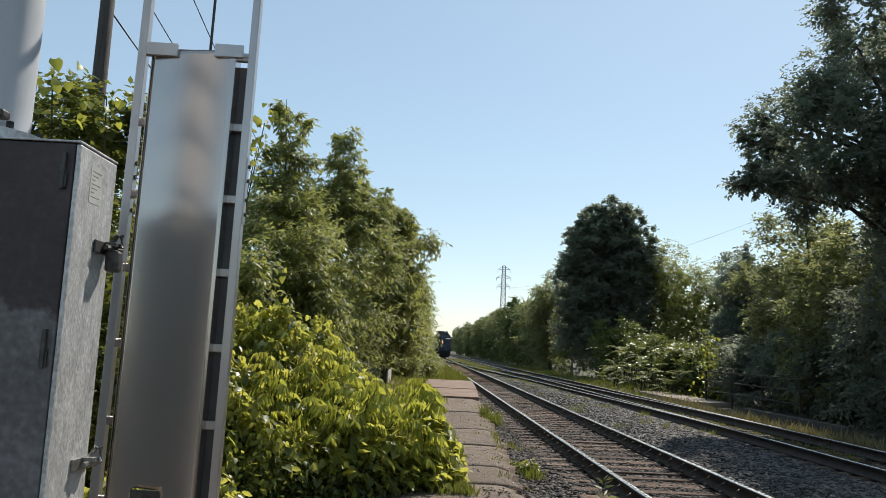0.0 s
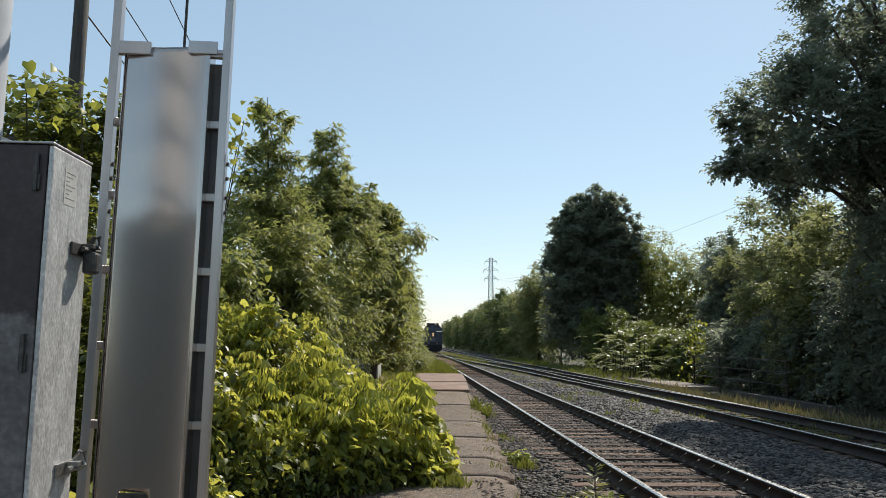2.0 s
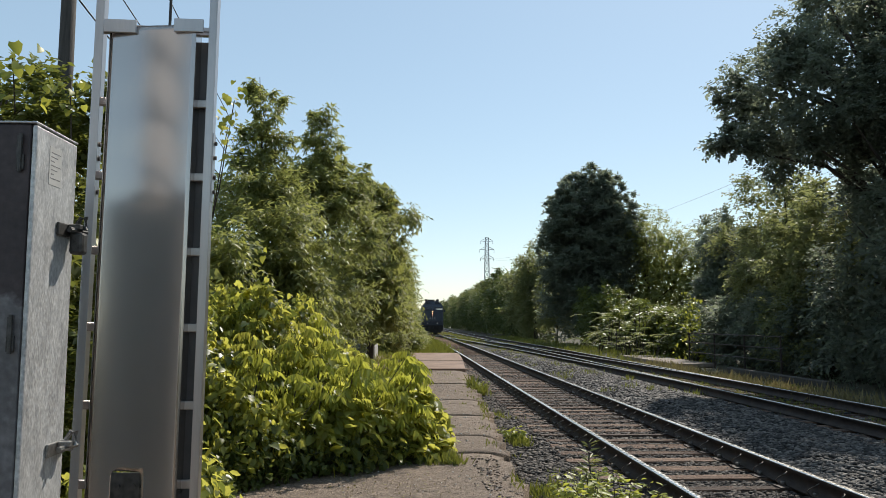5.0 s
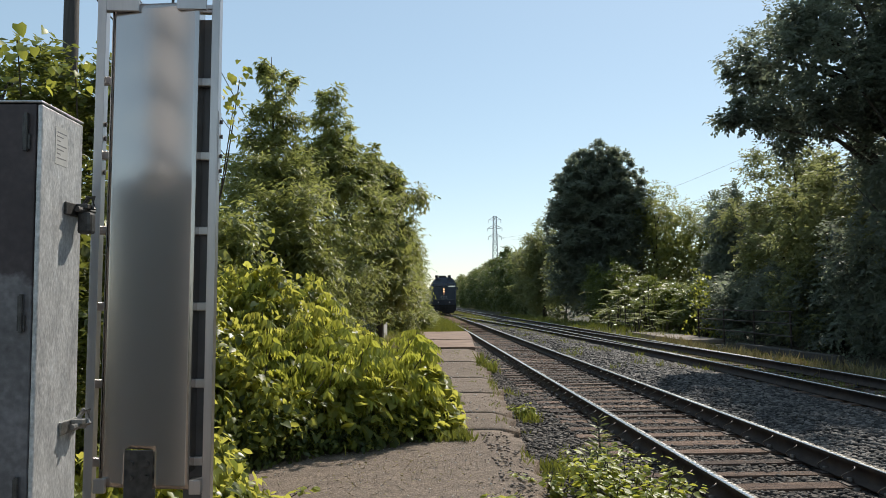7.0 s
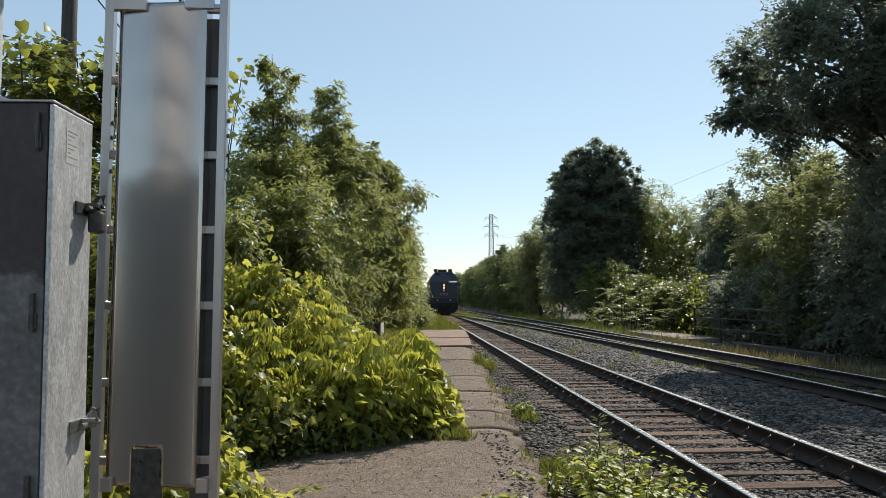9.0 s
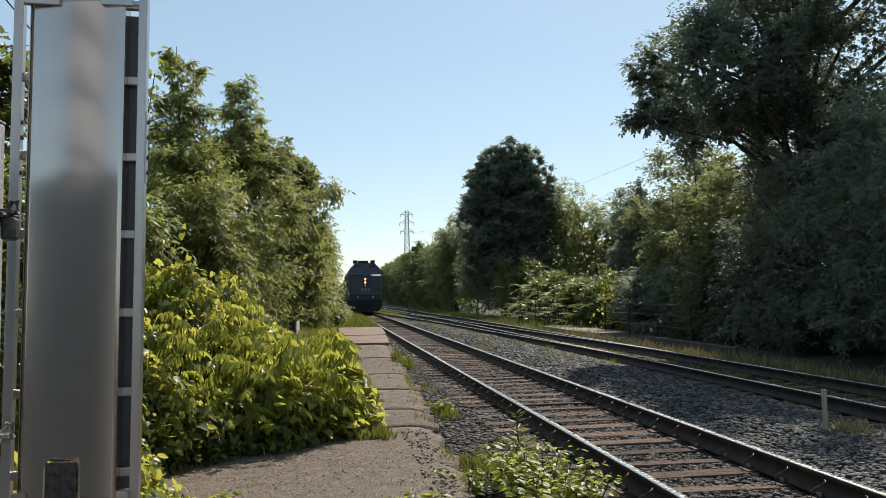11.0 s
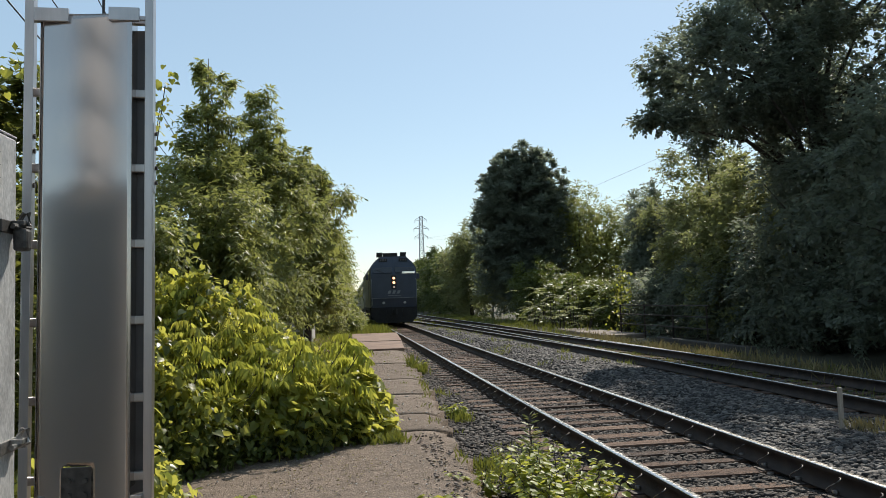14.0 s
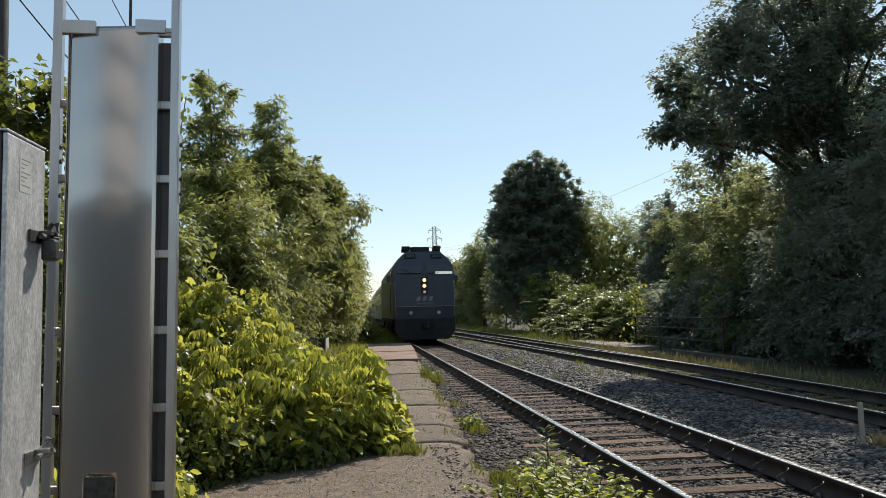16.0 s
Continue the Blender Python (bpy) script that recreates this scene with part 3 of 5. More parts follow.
# ---- ballast stones ----
def stones(name, seed, areas, label, mat=STONE, paved=False, lift=0.0):
    """Loose crushed stone: one broken block each, thrown over strips (x0, x1, y0, y1, count, size)."""
    rng = np.random.default_rng(seed)
    P, S = [], []
    for x0, x1, y0, y1, n, size in areas:
        p = np.stack([rng.uniform(x0, x1, n), rng.uniform(y0, y1, n)], -1)
        u = p[:, 0]
        keep = np.ones(n, bool)
        if not paved:
            for r in (2.83, 4.33):
                keep &= np.abs(u - r) > 0.10
            keep &= ~((u < 2.2) & (u < edge_x(p[:, 1]) + 0.02))
        p = p[keep]
        P.append(np.concatenate([p, np.full((len(p), 1), 0.002) if paved else bed_height(p[:, :1], p[:, 1:])], -1))
        S.append(size * rng.uniform(0.55, 1.35, len(p)))
    P, S = np.concatenate(P), np.concatenate(S)
    n = len(P)
    P[:, 2] += S * rng.uniform(-0.1, 0.25, n) + lift
    c = np.array([(a, b, d) for a in (-1, 1) for b in (-1, 1) for d in (-1, 1)], float) * 0.5
    V = c[None] * rng.uniform(0.65, 1.25, (n, 1, 3)) + rng.uniform(-0.17, 0.17, (n, 8, 3))
    q = norm(rng.normal(size=(n, 4)))
    w, x, y, z = q.T
    R = np.stack([1 - 2 * (y * y + z * z), 2 * (x * y - z * w), 2 * (x * z + y * w), 2 * (x * y + z * w), 1 - 2 * (x * x + z * z), 2 * (y * z - x * w), 2 * (x * z - y * w), 2 * (y * z + x * w), 1 - 2 * (x * x + y * y)], -1).reshape(n, 3, 3)
    V = np.einsum("nij,nkj->nki", R, V) * S[:, None, None] * np.array([1.08, 1, 0.58]) + P[:, None]
    F = np.array([(0, 1, 3, 2), (4, 6, 7, 5), (0, 4, 5, 1), (2, 3, 7, 6), (0, 2, 6, 4), (1, 5, 7, 3)])
    ob = new(name, sheet_mesh(name, V.reshape(-1, 3), (F[None] + (np.arange(n) * 8)[:, None, None]).reshape(-1, 4), mat))
    return tagged(ob, label, "ballast", kind="stuff")


stones("ballast_stones", 5, [(4.5, 7.3, 3.5, 9, 12500, 0.047), (4.5, 7.3, 9, 15, 12000, 0.05), (4.5, 7.3, 15, 26, 14000, 0.058), (4.5, 7.2, 26, 45, 10000, 0.075),
                             (7.3, 9.6, 6, 40, 3500, 0.065)], "loose grey crushed stones along the tracks")
stones("crib_stones", 9, [(2.9, 4.3, 3.5, 10, 7500, 0.036), (2.9, 4.3, 10, 20, 8200, 0.040), (2.9, 4.3, 20, 40, 6500, 0.050),
                          (1.3, 2.8, 4.5, 10, 6500, 0.040), (1.5, 2.8, 10, 20, 6500, 0.046), (1.9, 2.8, 20, 40, 4200, 0.065)], "rust-brown crushed stones between the timber ties", CRIB_STONE, lift=0.003)
stones("pale_grit", 7, [(-1.3, 1.2, 5.2, 9.0, 170, 0.010), (0.2, 1.4, 9.4, 20, 160, 0.016)], "scattered pale pebbles on the worn asphalt", PALE_CONCRETE, True)
stones("grit", 6, [(-1.2, 1.25, 5.4, 9.2, 650, 0.009), (1.0, 1.3, 5.4, 9.2, 200, 0.02), (0.2, 1.5, 9.4, 24, 700, 0.012)], "loose grit on the worn asphalt", CONCRETE, True)


# ---- signal case and mast ----
case = thing("signal_case", -1.11, 2.775, 0, "galvanised steel signal case with stained front", "signal case")
part("body", box(-0.31, 0.298, -0.150, 0.120, 0.12, 2.085, 0.006), GALV_WORN_SHADE, case, "steel body in shade tone with dark brown stains")
part("base", box(-0.36, 0.36, -0.23, 0.23, -0.25, 0.12, 0.015), CONCRETE, case, "concrete base")
part("lid_rim", box(-0.314, 0.3155, -0.153, 0.124, 2.087, 2.094, 0.003), GALV, case)
part("back_sheet", box(-0.300, 0.290, 0.121, 0.126, 0.2, 2.075, 0.002), GALV_BACK, case, "bare steel back sheet")
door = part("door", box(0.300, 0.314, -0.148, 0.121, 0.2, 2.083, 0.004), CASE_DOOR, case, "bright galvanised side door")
for z in (2.0, 1.48, 0.97):
    hb = box(0.262, 0.272, -0.158, -0.151, z - 0.05, z + 0.05, 0.002)
    box(0.266, 0.284, -0.158, -0.151, z - 0.05, z - 0.004, 0.002, hb)
    tube([(0.273, -0.158, z - 0.055), (0.273, -0.158, z + 0.055)], 0.006, 8, hb)
    part("hinge", hb, HARDWARE, case)
note = part("notice", box(0.3142, 0.3149, -0.066, 0.014, 1.925, 2.04), PAPER, door, "faded rectangular notice")
for i in range(7):
    part("print_bar", box(0.3149, 0.3153, -0.056, 0.006 - 0.02 * (i % 3), 2.025 - i * 0.013 - 0.003, 2.025 - i * 0.013), INK, case)
for z, fold in ((1.80, 1), (1.13, 0)):
    lb = box(0.314, 0.322, 0.0, 0.12, z - 0.02, z + 0.02, 0.003)
    box(0.322, 0.352, 0.098, 0.110, z - 0.014, z + 0.014, 0.003, lb)
    box(0.322, 0.36, 0.06, 0.095, z + 0.004, z + 0.02, 0.003, lb)
    tube([(0.33, 0.104, z + 0.02), (0.345, 0.10, z + 0.045), (0.362, 0.095, z + 0.045), (0.366, 0.09, z + 0.005)], 0.008, 7, lb)
    tube([(0.34, 0.03, z), (0.352, 0.125, z + 0.002)], 0.009, 7, lb)
    latch = part("latch", lb, HARDWARE if fold else LATCH, case, "grimy hasp and staple")
    if fold:
        pb = box(0.328, 0.372, 0.055, 0.100, z - 0.075, z - 0.005, 0.010)
        part("padlock", pb, HARDWARE, latch)
for z in (0.7, 1.45):
    part("strap", box(-0.314, -0.311, -0.14, 0.14, z, z + 0.03), GALV, case)

mast = thing("signal_mast", -1.155, 2.765, 2.10, "thick grey metal mast on the signal case", "mast")
part("tube", tube([(0, 0, 0.03 + 0.47 * i) for i in range(12)], [0.118 - 0.0005 * i for i in range(12)], 120, cap=False), MAST, mast)
part("base_flange", tube([(0, 0, 0), (0, 0, 0.03)], 0.165, 32), GALV, mast)
for a in range(6):
    x, y = 0.143 * math.cos(a * 1.047 + 0.4), 0.143 * math.sin(a * 1.047 + 0.4)
    part("bolt", tube([(x, y, 0.03), (x, y, 0.055)], 0.012, 6), HARDWARE, mast)
part("cable_clamp", box(-0.02, 0.13, -0.16, -0.115, 0.05, 0.075, 0.006), HARDWARE, mast)
part("seam", tube([(0.03, -0.121, 0.5), (-0.02, -0.1225, 0.62), (-0.05, -0.113, 0.85)], 0.003, 5), HARDWARE, mast)

# ---- ladder with its guard panel ----
ladder = thing("ladder", -0.759, 3.48, -0.02, "aluminium signal ladder with a locked guard panel", "ladder")
ladder.matrix_basis = pose(-0.759, 3.48, -0.02, 0, 0.55, 1.0)


def stile(x, side):
    """An angle-section upright: a face toward the platform and a web behind it."""
    b = box(x - 0.015, x + 0.015, -0.012, -0.007, 0, 5.2, 0.0015)
    box(x + side * 0.015 - 0.004, x + side * 0.015 + 0.002, -0.012, 0.036 if side > 0 else 0.105, 0, 5.2, 0.0015, b)
    return b


for x, side in ((-0.243, -1), (0.207, 1)):
    st = part("stile", stile(x, side), ALU, ladder)
    sp = box(x + side * 0.014, x + side * 0.0205, -0.004, 0.034, 2.02, 2.30, 0.001)
    part("splice_plate", sp, ALU, st)
    for z in (2.06, 2.12, 2.20, 2.26):
        part("bolt", tube([(x + side * 0.012, 0.018, z), (x + side * 0.030, 0.018, z)], 0.0085, 6), HARDWARE, st)
        if side < 0:
            part("bolt", tube([(x - 0.018, 0.085, z), (x - 0.006, 0.085, z)], 0.010, 6), HARDWARE, st)
for k in range(-7, 8):
    z = 2.122 + 0.305 * k
    rb = box(-0.254, 0.20, 0.026, 0.050, z - 0.017, z + 0.017, 0.004)
    part("rung", rb, ALU, ladder)

px0, px1, pz0, pz1 = -0.212, 0.150, 0.81, 2.735
nx, nz = 20, 90
xs, zs = np.linspace(px0, px1, nx + 1), np.linspace(pz0, pz1, nz + 1)
XX, ZZ = np.meshgrid(xs, zs, indexing="ij")
sx = np.sin(math.pi * (XX - px0) / (px1 - px0))
bulge = 0.6 * np.interp(ZZ, [1.955, 1.97, 2.08, 2.19, 2.20, 2.31, 2.40, 2.41, 2.52, 2.64, 2.65, pz1], [0, 0.1, 1, 0.25, 0.1, 1, 0.25, 0.1, 1, 0.25, 0.1, 0.6])
for _ in range(2):
    bulge[:, 1:-1] = 0.25 * bulge[:, :-2] + 0.5 * bulge[:, 1:-1] + 0.25 * bulge[:, 2:]
YY = -0.022 - 0.0035 * sx * bulge - 0.0015 * sx - 0.16 * (XX - px1 + 0.13)  # hung a little askew
keep = lambda i, j: not (px0 + (i + 0.5) * (px1 - px0) / nx > -0.105 and px0 + (i + 0.5) * (px1 - px0) / nx < 0.012 and zs[j] < 0.945)
idx = lambda i, j: i * (nz + 1) + j
PF = [(idx(i, j), idx(i + 1, j), idx(i + 1, j + 1), idx(i, j + 1)) for i in range(nx) for j in range(nz) if keep(i, j)]
pm = sheet_mesh("guard_panel", np.stack([XX, YY, ZZ], -1).reshape(-1, 3), PF, PANEL, True)
panel = part("guard_panel", pm, None, ladder, "brushed aluminium guard panel")
sol = panel.modifiers.new("thick", "SOLIDIFY")
sol.thickness, sol.offset = 0.003, -1
for x, y0 in ((px0 + 0.002, 0.013), (px1 - 0.002, -0.040)):
    part("return_flange", box(x - 0.0015, x + 0.0015, y0, 0.05, pz0 + 0.06, pz1 - 0.02), PANEL, panel)
# thin dark sheet; the gap's shade is put into its colour
part("back_channel", box(0.10, 0.197, 0.062, 0.067, 0.6, 2.70, 0.001), SHADED_METAL, ladder, "channel behind the panel with shade in its dark colour")
for x0, x1, y0 in ((-0.225, -0.098, -0.016), (0.062, 0.178, -0.048)):
    part("cap_bracket", box(x0, x1, y0 - 0.003, y0 + 0.013, 2.702, 2.756, 0.002), ALU, ladder, "folded cap bracket")
part("hanger", box(-0.24, 0.20, 0.022, 0.052, 2.73, 2.75, 0.003), ALU, ladder)
bp = box(-0.108, 0.014, -0.012, -0.004, 0.70, 0.955, 0.003)
plate = part("bracket_plate", bp, HARDWARE, ladder, "bolted lower bracket plate")
for x in (-0.078, -0.018):
    for z in (0.85, 0.905):
        part("bolt", tube([(x, -0.022, z), (x, -0.011, z)], 0.010, 6), HARDWARE, plate)
part("support_post", box(-0.052, -0.008, -0.006, 0.04, -0.02, 0.80, 0.003), ALU, ladder)
for x0, y0 in ((-0.225, -0.010), (0.150, -0.044)):
    part("foot_tab", box(x0, x0 + 0.045, y0, 0.012, 0.79, 0.845, 0.003), ALU, ladder)
part("centre_rod", tube([(0.016, 0.05, 2.74), (0.016, 0.05, 5.1)], 0.006, 6), WIRE, ladder, "thin dark rod above the panel")

# ---- utility pole, wires, pylon ----
upole = thing("utility_pole", -5.86, 14.0, -0.26, "dark weathered wooden utility pole", "utility pole")
part("pole", tube([(0, 0, 0), (0, 0, 5), (0, 0, 11.5)], [0.15, 0.135, 0.11], 14), POLEWOOD, upole, smooth=True)
part("crossarm", box(-1.1, 1.1, 0.12, 0.22, 10.4, 10.52, 0.008), POLEWOOD, upole)
for x in (-0.95, -0.35, 0.35, 0.95):
    part("insulator", tube([(x, 0.17, 10.52), (x, 0.17, 10.6), (x, 0.17, 10.66)], [0.03, 0.045, 0.02], 8), GALV, upole)
upole2 = thing("utility_pole", -6.4, 52.0, -0.26, "dark weathered wooden utility pole behind trees", "utility pole")
part("pole", tube([(0, 0, 0), (0, 0, 6.5)], [0.14, 0.11], 12), POLEWOOD, upole2, smooth=True)


def cable(name, a, b, sag, r, label, n=24, mat=WIRE):
    a, b = Vector(a), Vector(b)
    pts = [a.lerp(b, i / n) - Vector((0, 0, 4 * sag * (i / n) * (1 - i / n))) for i in range(n + 1)]
    return tagged(new(name, mesh_of(name, tube(pts, r, 5), mat, True)), label, "cable")


cable("overhead_wire", (-5.51, 14.17, 10.1), (-6.3, 52, 5.9), 0.5, 0.013, "dark overhead wire from the utility pole")
cable("overhead_wire", (-5.78, 14.1, 8.6), (-6.3, 52, 5.6), 0.4, 0.013, "dark overhead wire from the utility pole")
cable("overhead_wire", (-5.86, 14.1, 7.5), (-6.4, 52, 5.0), 0.4, 0.016, "dark overhead wire from the utility pole")
cable("overhead_wire", (-6.81, 14.17, 10.4), (-6.9, -30, 10.0), 0.6, 0.013, "dark overhead wire from the utility pole")

pylon = thing("pylon", 42.2, 400, -1.3, "grey lattice steel electricity pylon far away", "pylon")


def half_width(z):
    return float(np.interp(z, [0, 26, 48], [4.2, 1.25, 0.75]))


def bar(bm, p, q, r=0.11):
    tube([p, q], r, 4, bm)


levels = [0, 7, 13, 18, 22, 26, 29, 32, 35, 38, 41, 44, 47]
brace = bmesh.new()
corners = ((-1, -1), (1, -1), (1, 1), (-1, 1))
for z0, z1 in zip(levels, levels[1:]):
    a, b = half_width(z0), half_width(z1)
    for i, (sx_, sy_) in enumerate(corners):
        tx_, ty_ = corners[(i + 1) % 4]
        bar(brace, (sx_ * a, sy_ * a, z0), (tx_ * b, ty_ * b, z1), 0.10)
        bar(brace, (tx_ * a, ty_ * a, z0), (sx_ * b, sy_ * b, z1), 0.10)
        bar(brace, (sx_ * b, sy_ * b, z1), (tx_ * b, ty_ * b, z1), 0.10)
for sx_, sy_ in corners:
    part("leg", tube([(sx_ * half_width(z), sy_ * half_width(z), z) for z in levels], 0.17, 4), PYLON, pylon)
tagged(part("bracing", brace, PYLON, pylon), kind="stuff")
for z, w in ((36, 3.4), (40.5, 3.8), (45, 3.2)):
    for s in (-1, 1):
        g = bmesh.new()
        h = half_width(z)
        for yy in (-h, h):
            bar(g, (s * h, yy, z), (s * w, 0, z + 0.2), 0.13)
            bar(g, (s * h, yy, z + 1.6), (s * w, 0, z + 0.2), 0.10)
        bar(g, (s * w, 0, z + 0.2), (s * w, 0, z - 1.4), 0.12)
        part("crossarm", g, PYLON, pylon)
for s in (-1, 1):
    cable("power_line", (42.2 + s * 3.4, 400, 34.0), (88 + s * 3.4, 20, 42.0), 12.5 if s > 0 else 9.5, 0.03, "thin power line from the pylon", 40, FAR_WIRE)

# ---- trees and shrubs beside the platform ----
LT = "young box elder tree with drooping sunlit leaves"
def spire(x, z0, z1, r0, n, cr=0.30):
    """A tapering leader: rings of clumps that shrink to a point."""
    k = 9
    return [(x + 0.07 * math.sin(2.1 * i), 0.05 * math.cos(1.7 * i), z0 + (z1 - z0) * (i + 0.5) / k, r0 * (1 - i / k) ** 0.8 + 0.04, r0 * (1 - i / k) ** 0.8 + 0.04, 0.75 * (z1 - z0) / k, max(4, int(n * (1 - i / k))), cr * (1 - 0.45 * i / k)) for i in range(k)]


SWAYING = [
    tree("tree", -2.8, 17.0, [(0, 0, 2.9, 1.6, 2.0, 2.6, 110, 0.55)] + spire(0.0, 3.9, 7.15, 1.15, 19, 0.36), "slender tree with a pointed leafy top", "tree", LEAF_PALE, 11, trunk=0.06, leaf=0.14, width=0.042, core=700, per=11, nleaf=11, hang=0.6, droop=0.25, gather=0.2),
    tree("tree", -2.0, 20.5, [(0, 0, 3.0, 1.6, 2.0, 2.8, 110, 0.55), (0.85, 0, 5.5, 0.7, 0.7, 0.7, 14, 0.33)] + spire(0.05, 4.4, 7.35, 1.55, 22, 0.40), LT, "tree", LEAF_PALE, 12, trunk=0.065, leaf=0.15, width=0.044, core=700, per=11, nleaf=11, hang=0.6, droop=0.25, gather=0.2),
]
tree("tree", -3.5, 12.6, [(0, 0, 2.0, 1.5, 1.6, 2.0, 110, 0.48)], LT, "tree", LEAF_LEFT, 13, leaf=0.14, width=0.045, core=1600, per=11, hang=0.8, trunk=0.09)
tree("tree", -2.35, 16.0, [(0, 0, 2.0, 1.2, 1.5, 2.0, 95, 0.48)], LT, "tree", LEAF_LEFT, 14, leaf=0.15, width=0.045, core=1300, per=11, hang=0.8, trunk=0.08)
tree("tree", -1.0, 26.0, [(0, 0, 2.9, 1.6, 2.4, 2.9, 150, 0.52), (0.1, 0, 5.6, 1.2, 1.1, 1.1, 40, 0.42), (1.0, 0, 5.5, 0.7, 0.8, 0.7, 18, 0.4)], LT, "tree", LEAF_LEFT, 15, leaf=0.18, width=0.055, core=2200, per=11, hang=0.8, low=1.5)
for i, (x, y, w, h) in enumerate([(-0.95, 38.5, 1.4, 3.3), (-0.8, 44.0, 1.5, 3.2), (-0.6, 51.0, 1.5, 3.3), (-0.75, 61.0, 1.7, 3.4), (-0.8, 74, 2.0, 3.6), (-1.2, 90, 2.2, 3.8), (-1.5, 110, 2.4, 4.0), (-1.5, 132, 2.6, 4.2), (-1.2, 160, 3, 4.5)]):
    tree("tree", x, y, [(0, 0, h, w, 3.6 + 0.03 * y, h, 120, 0.6 + 0.003 * y), (0.2, 0, h * 0.45, w * 0.95, 3.4, h * 0.5, 42, 0.6)], "dense trackside tree in a sunlit hedge row", "tree", LEAF_PALE if i % 2 else LEAF_LEFT, 20 + i, leaf=0.19 + 0.001 * y, width=0.075, per=9, nleaf=8, core=2600, hang=0.35, limbs=8, group="trees along the platform side")
for i, (x, y, h, w) in enumerate([(-5.6, 23, 2.6, 2.2), (-5.2, 31, 2.7, 2.4), (-4.6, 40, 2.8, 2.4), (-4.5, 52, 2.9, 2.6), (-6.5, 15, 2.2, 2.0), (-7.5, 9, 1.6, 1.8)]):
    tree("tree", x, y, [(0, 0, h, w, 3.0, h, 140, 0.65)], "bushy tree behind the hedge row", "tree", LEAF_LEFT, 40 + i, leaf=0.15, width=0.07, per=8, nleaf=7, core=1500, limbs=6, group="trees along the platform side")
for i, (x, y, h, w) in enumerate([(-2.2, 23.0, 0.9, 0.7), (-2.6, 29.0, 0.9, 0.8), (-0.5, 36.8, 0.7, 0.9), (0.5, 40.5, 0.6, 0.8), (-2.0, 19.5, 0.9, 0.7), (0.8, 46, 0.7, 0.7)]):
    tree("shrub", x, y, [(0, 0, h, w, 1.6, h, 60, 0.4)], "low sunlit shrub at the platform edge", "shrub", LEAF_PALE, 50 + i, leaf=0.13, width=0.05, per=9, nleaf=8, core=300, limbs=4, trunk=0.04)
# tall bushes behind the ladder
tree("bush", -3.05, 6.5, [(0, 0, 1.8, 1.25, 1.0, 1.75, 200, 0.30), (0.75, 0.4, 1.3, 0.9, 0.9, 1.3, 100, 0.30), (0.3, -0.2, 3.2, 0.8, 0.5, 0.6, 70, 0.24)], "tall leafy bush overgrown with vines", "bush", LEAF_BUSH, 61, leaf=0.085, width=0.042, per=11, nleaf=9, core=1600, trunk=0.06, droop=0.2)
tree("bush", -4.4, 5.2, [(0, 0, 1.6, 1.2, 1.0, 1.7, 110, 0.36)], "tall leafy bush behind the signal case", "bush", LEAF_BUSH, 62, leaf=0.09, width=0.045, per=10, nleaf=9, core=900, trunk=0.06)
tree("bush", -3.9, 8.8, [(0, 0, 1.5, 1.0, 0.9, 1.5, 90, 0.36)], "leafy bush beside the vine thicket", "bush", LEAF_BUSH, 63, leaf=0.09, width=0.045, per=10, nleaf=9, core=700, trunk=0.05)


# ---- vine thicket over the platform's edge ----
DOMES = [(-0.05, 9.5, 0.86, 0.85, 0.30), (-0.75, 8.85, 0.95, 0.80, 0.62), (-2.3, 10.5, 2.3, 2.7, 1.62), (-1.55, 11.6, 1.5, 2.8, 1.15), (-0.25, 9.75, 1.05, 1.15, 0.66), (-2.3, 15.0, 1.3, 3.8, 1.3), (-1.75, 8.5, 1.15, 1.2, 0.92), (-0.35, 10.9, 0.95, 1.6, 0.78), (-1.9, 6.9, 0.75, 0.75, 0.55), (-1.3, 5.3, 0.8, 0.7, 0.5), (-1.5, 13.0, 0.95, 2.4, 0.85)]


def mound(x, y):
    h = np.zeros_like(x)
    for cx, cy, rx, ry, hh in DOMES:
        q = 1 - ((x - cx) / rx) ** 2 - ((y - cy) / ry) ** 2
        h = np.maximum(h, hh * np.clip(q, 0, 1) ** 0.42)
    return h * (1 + 0.26 * np.sin(3.1 * x + 1.3 * y) * np.sin(2.7 * y) + 0.17 * np.sin(7 * x + 5 * y) * np.sin(6 * y))


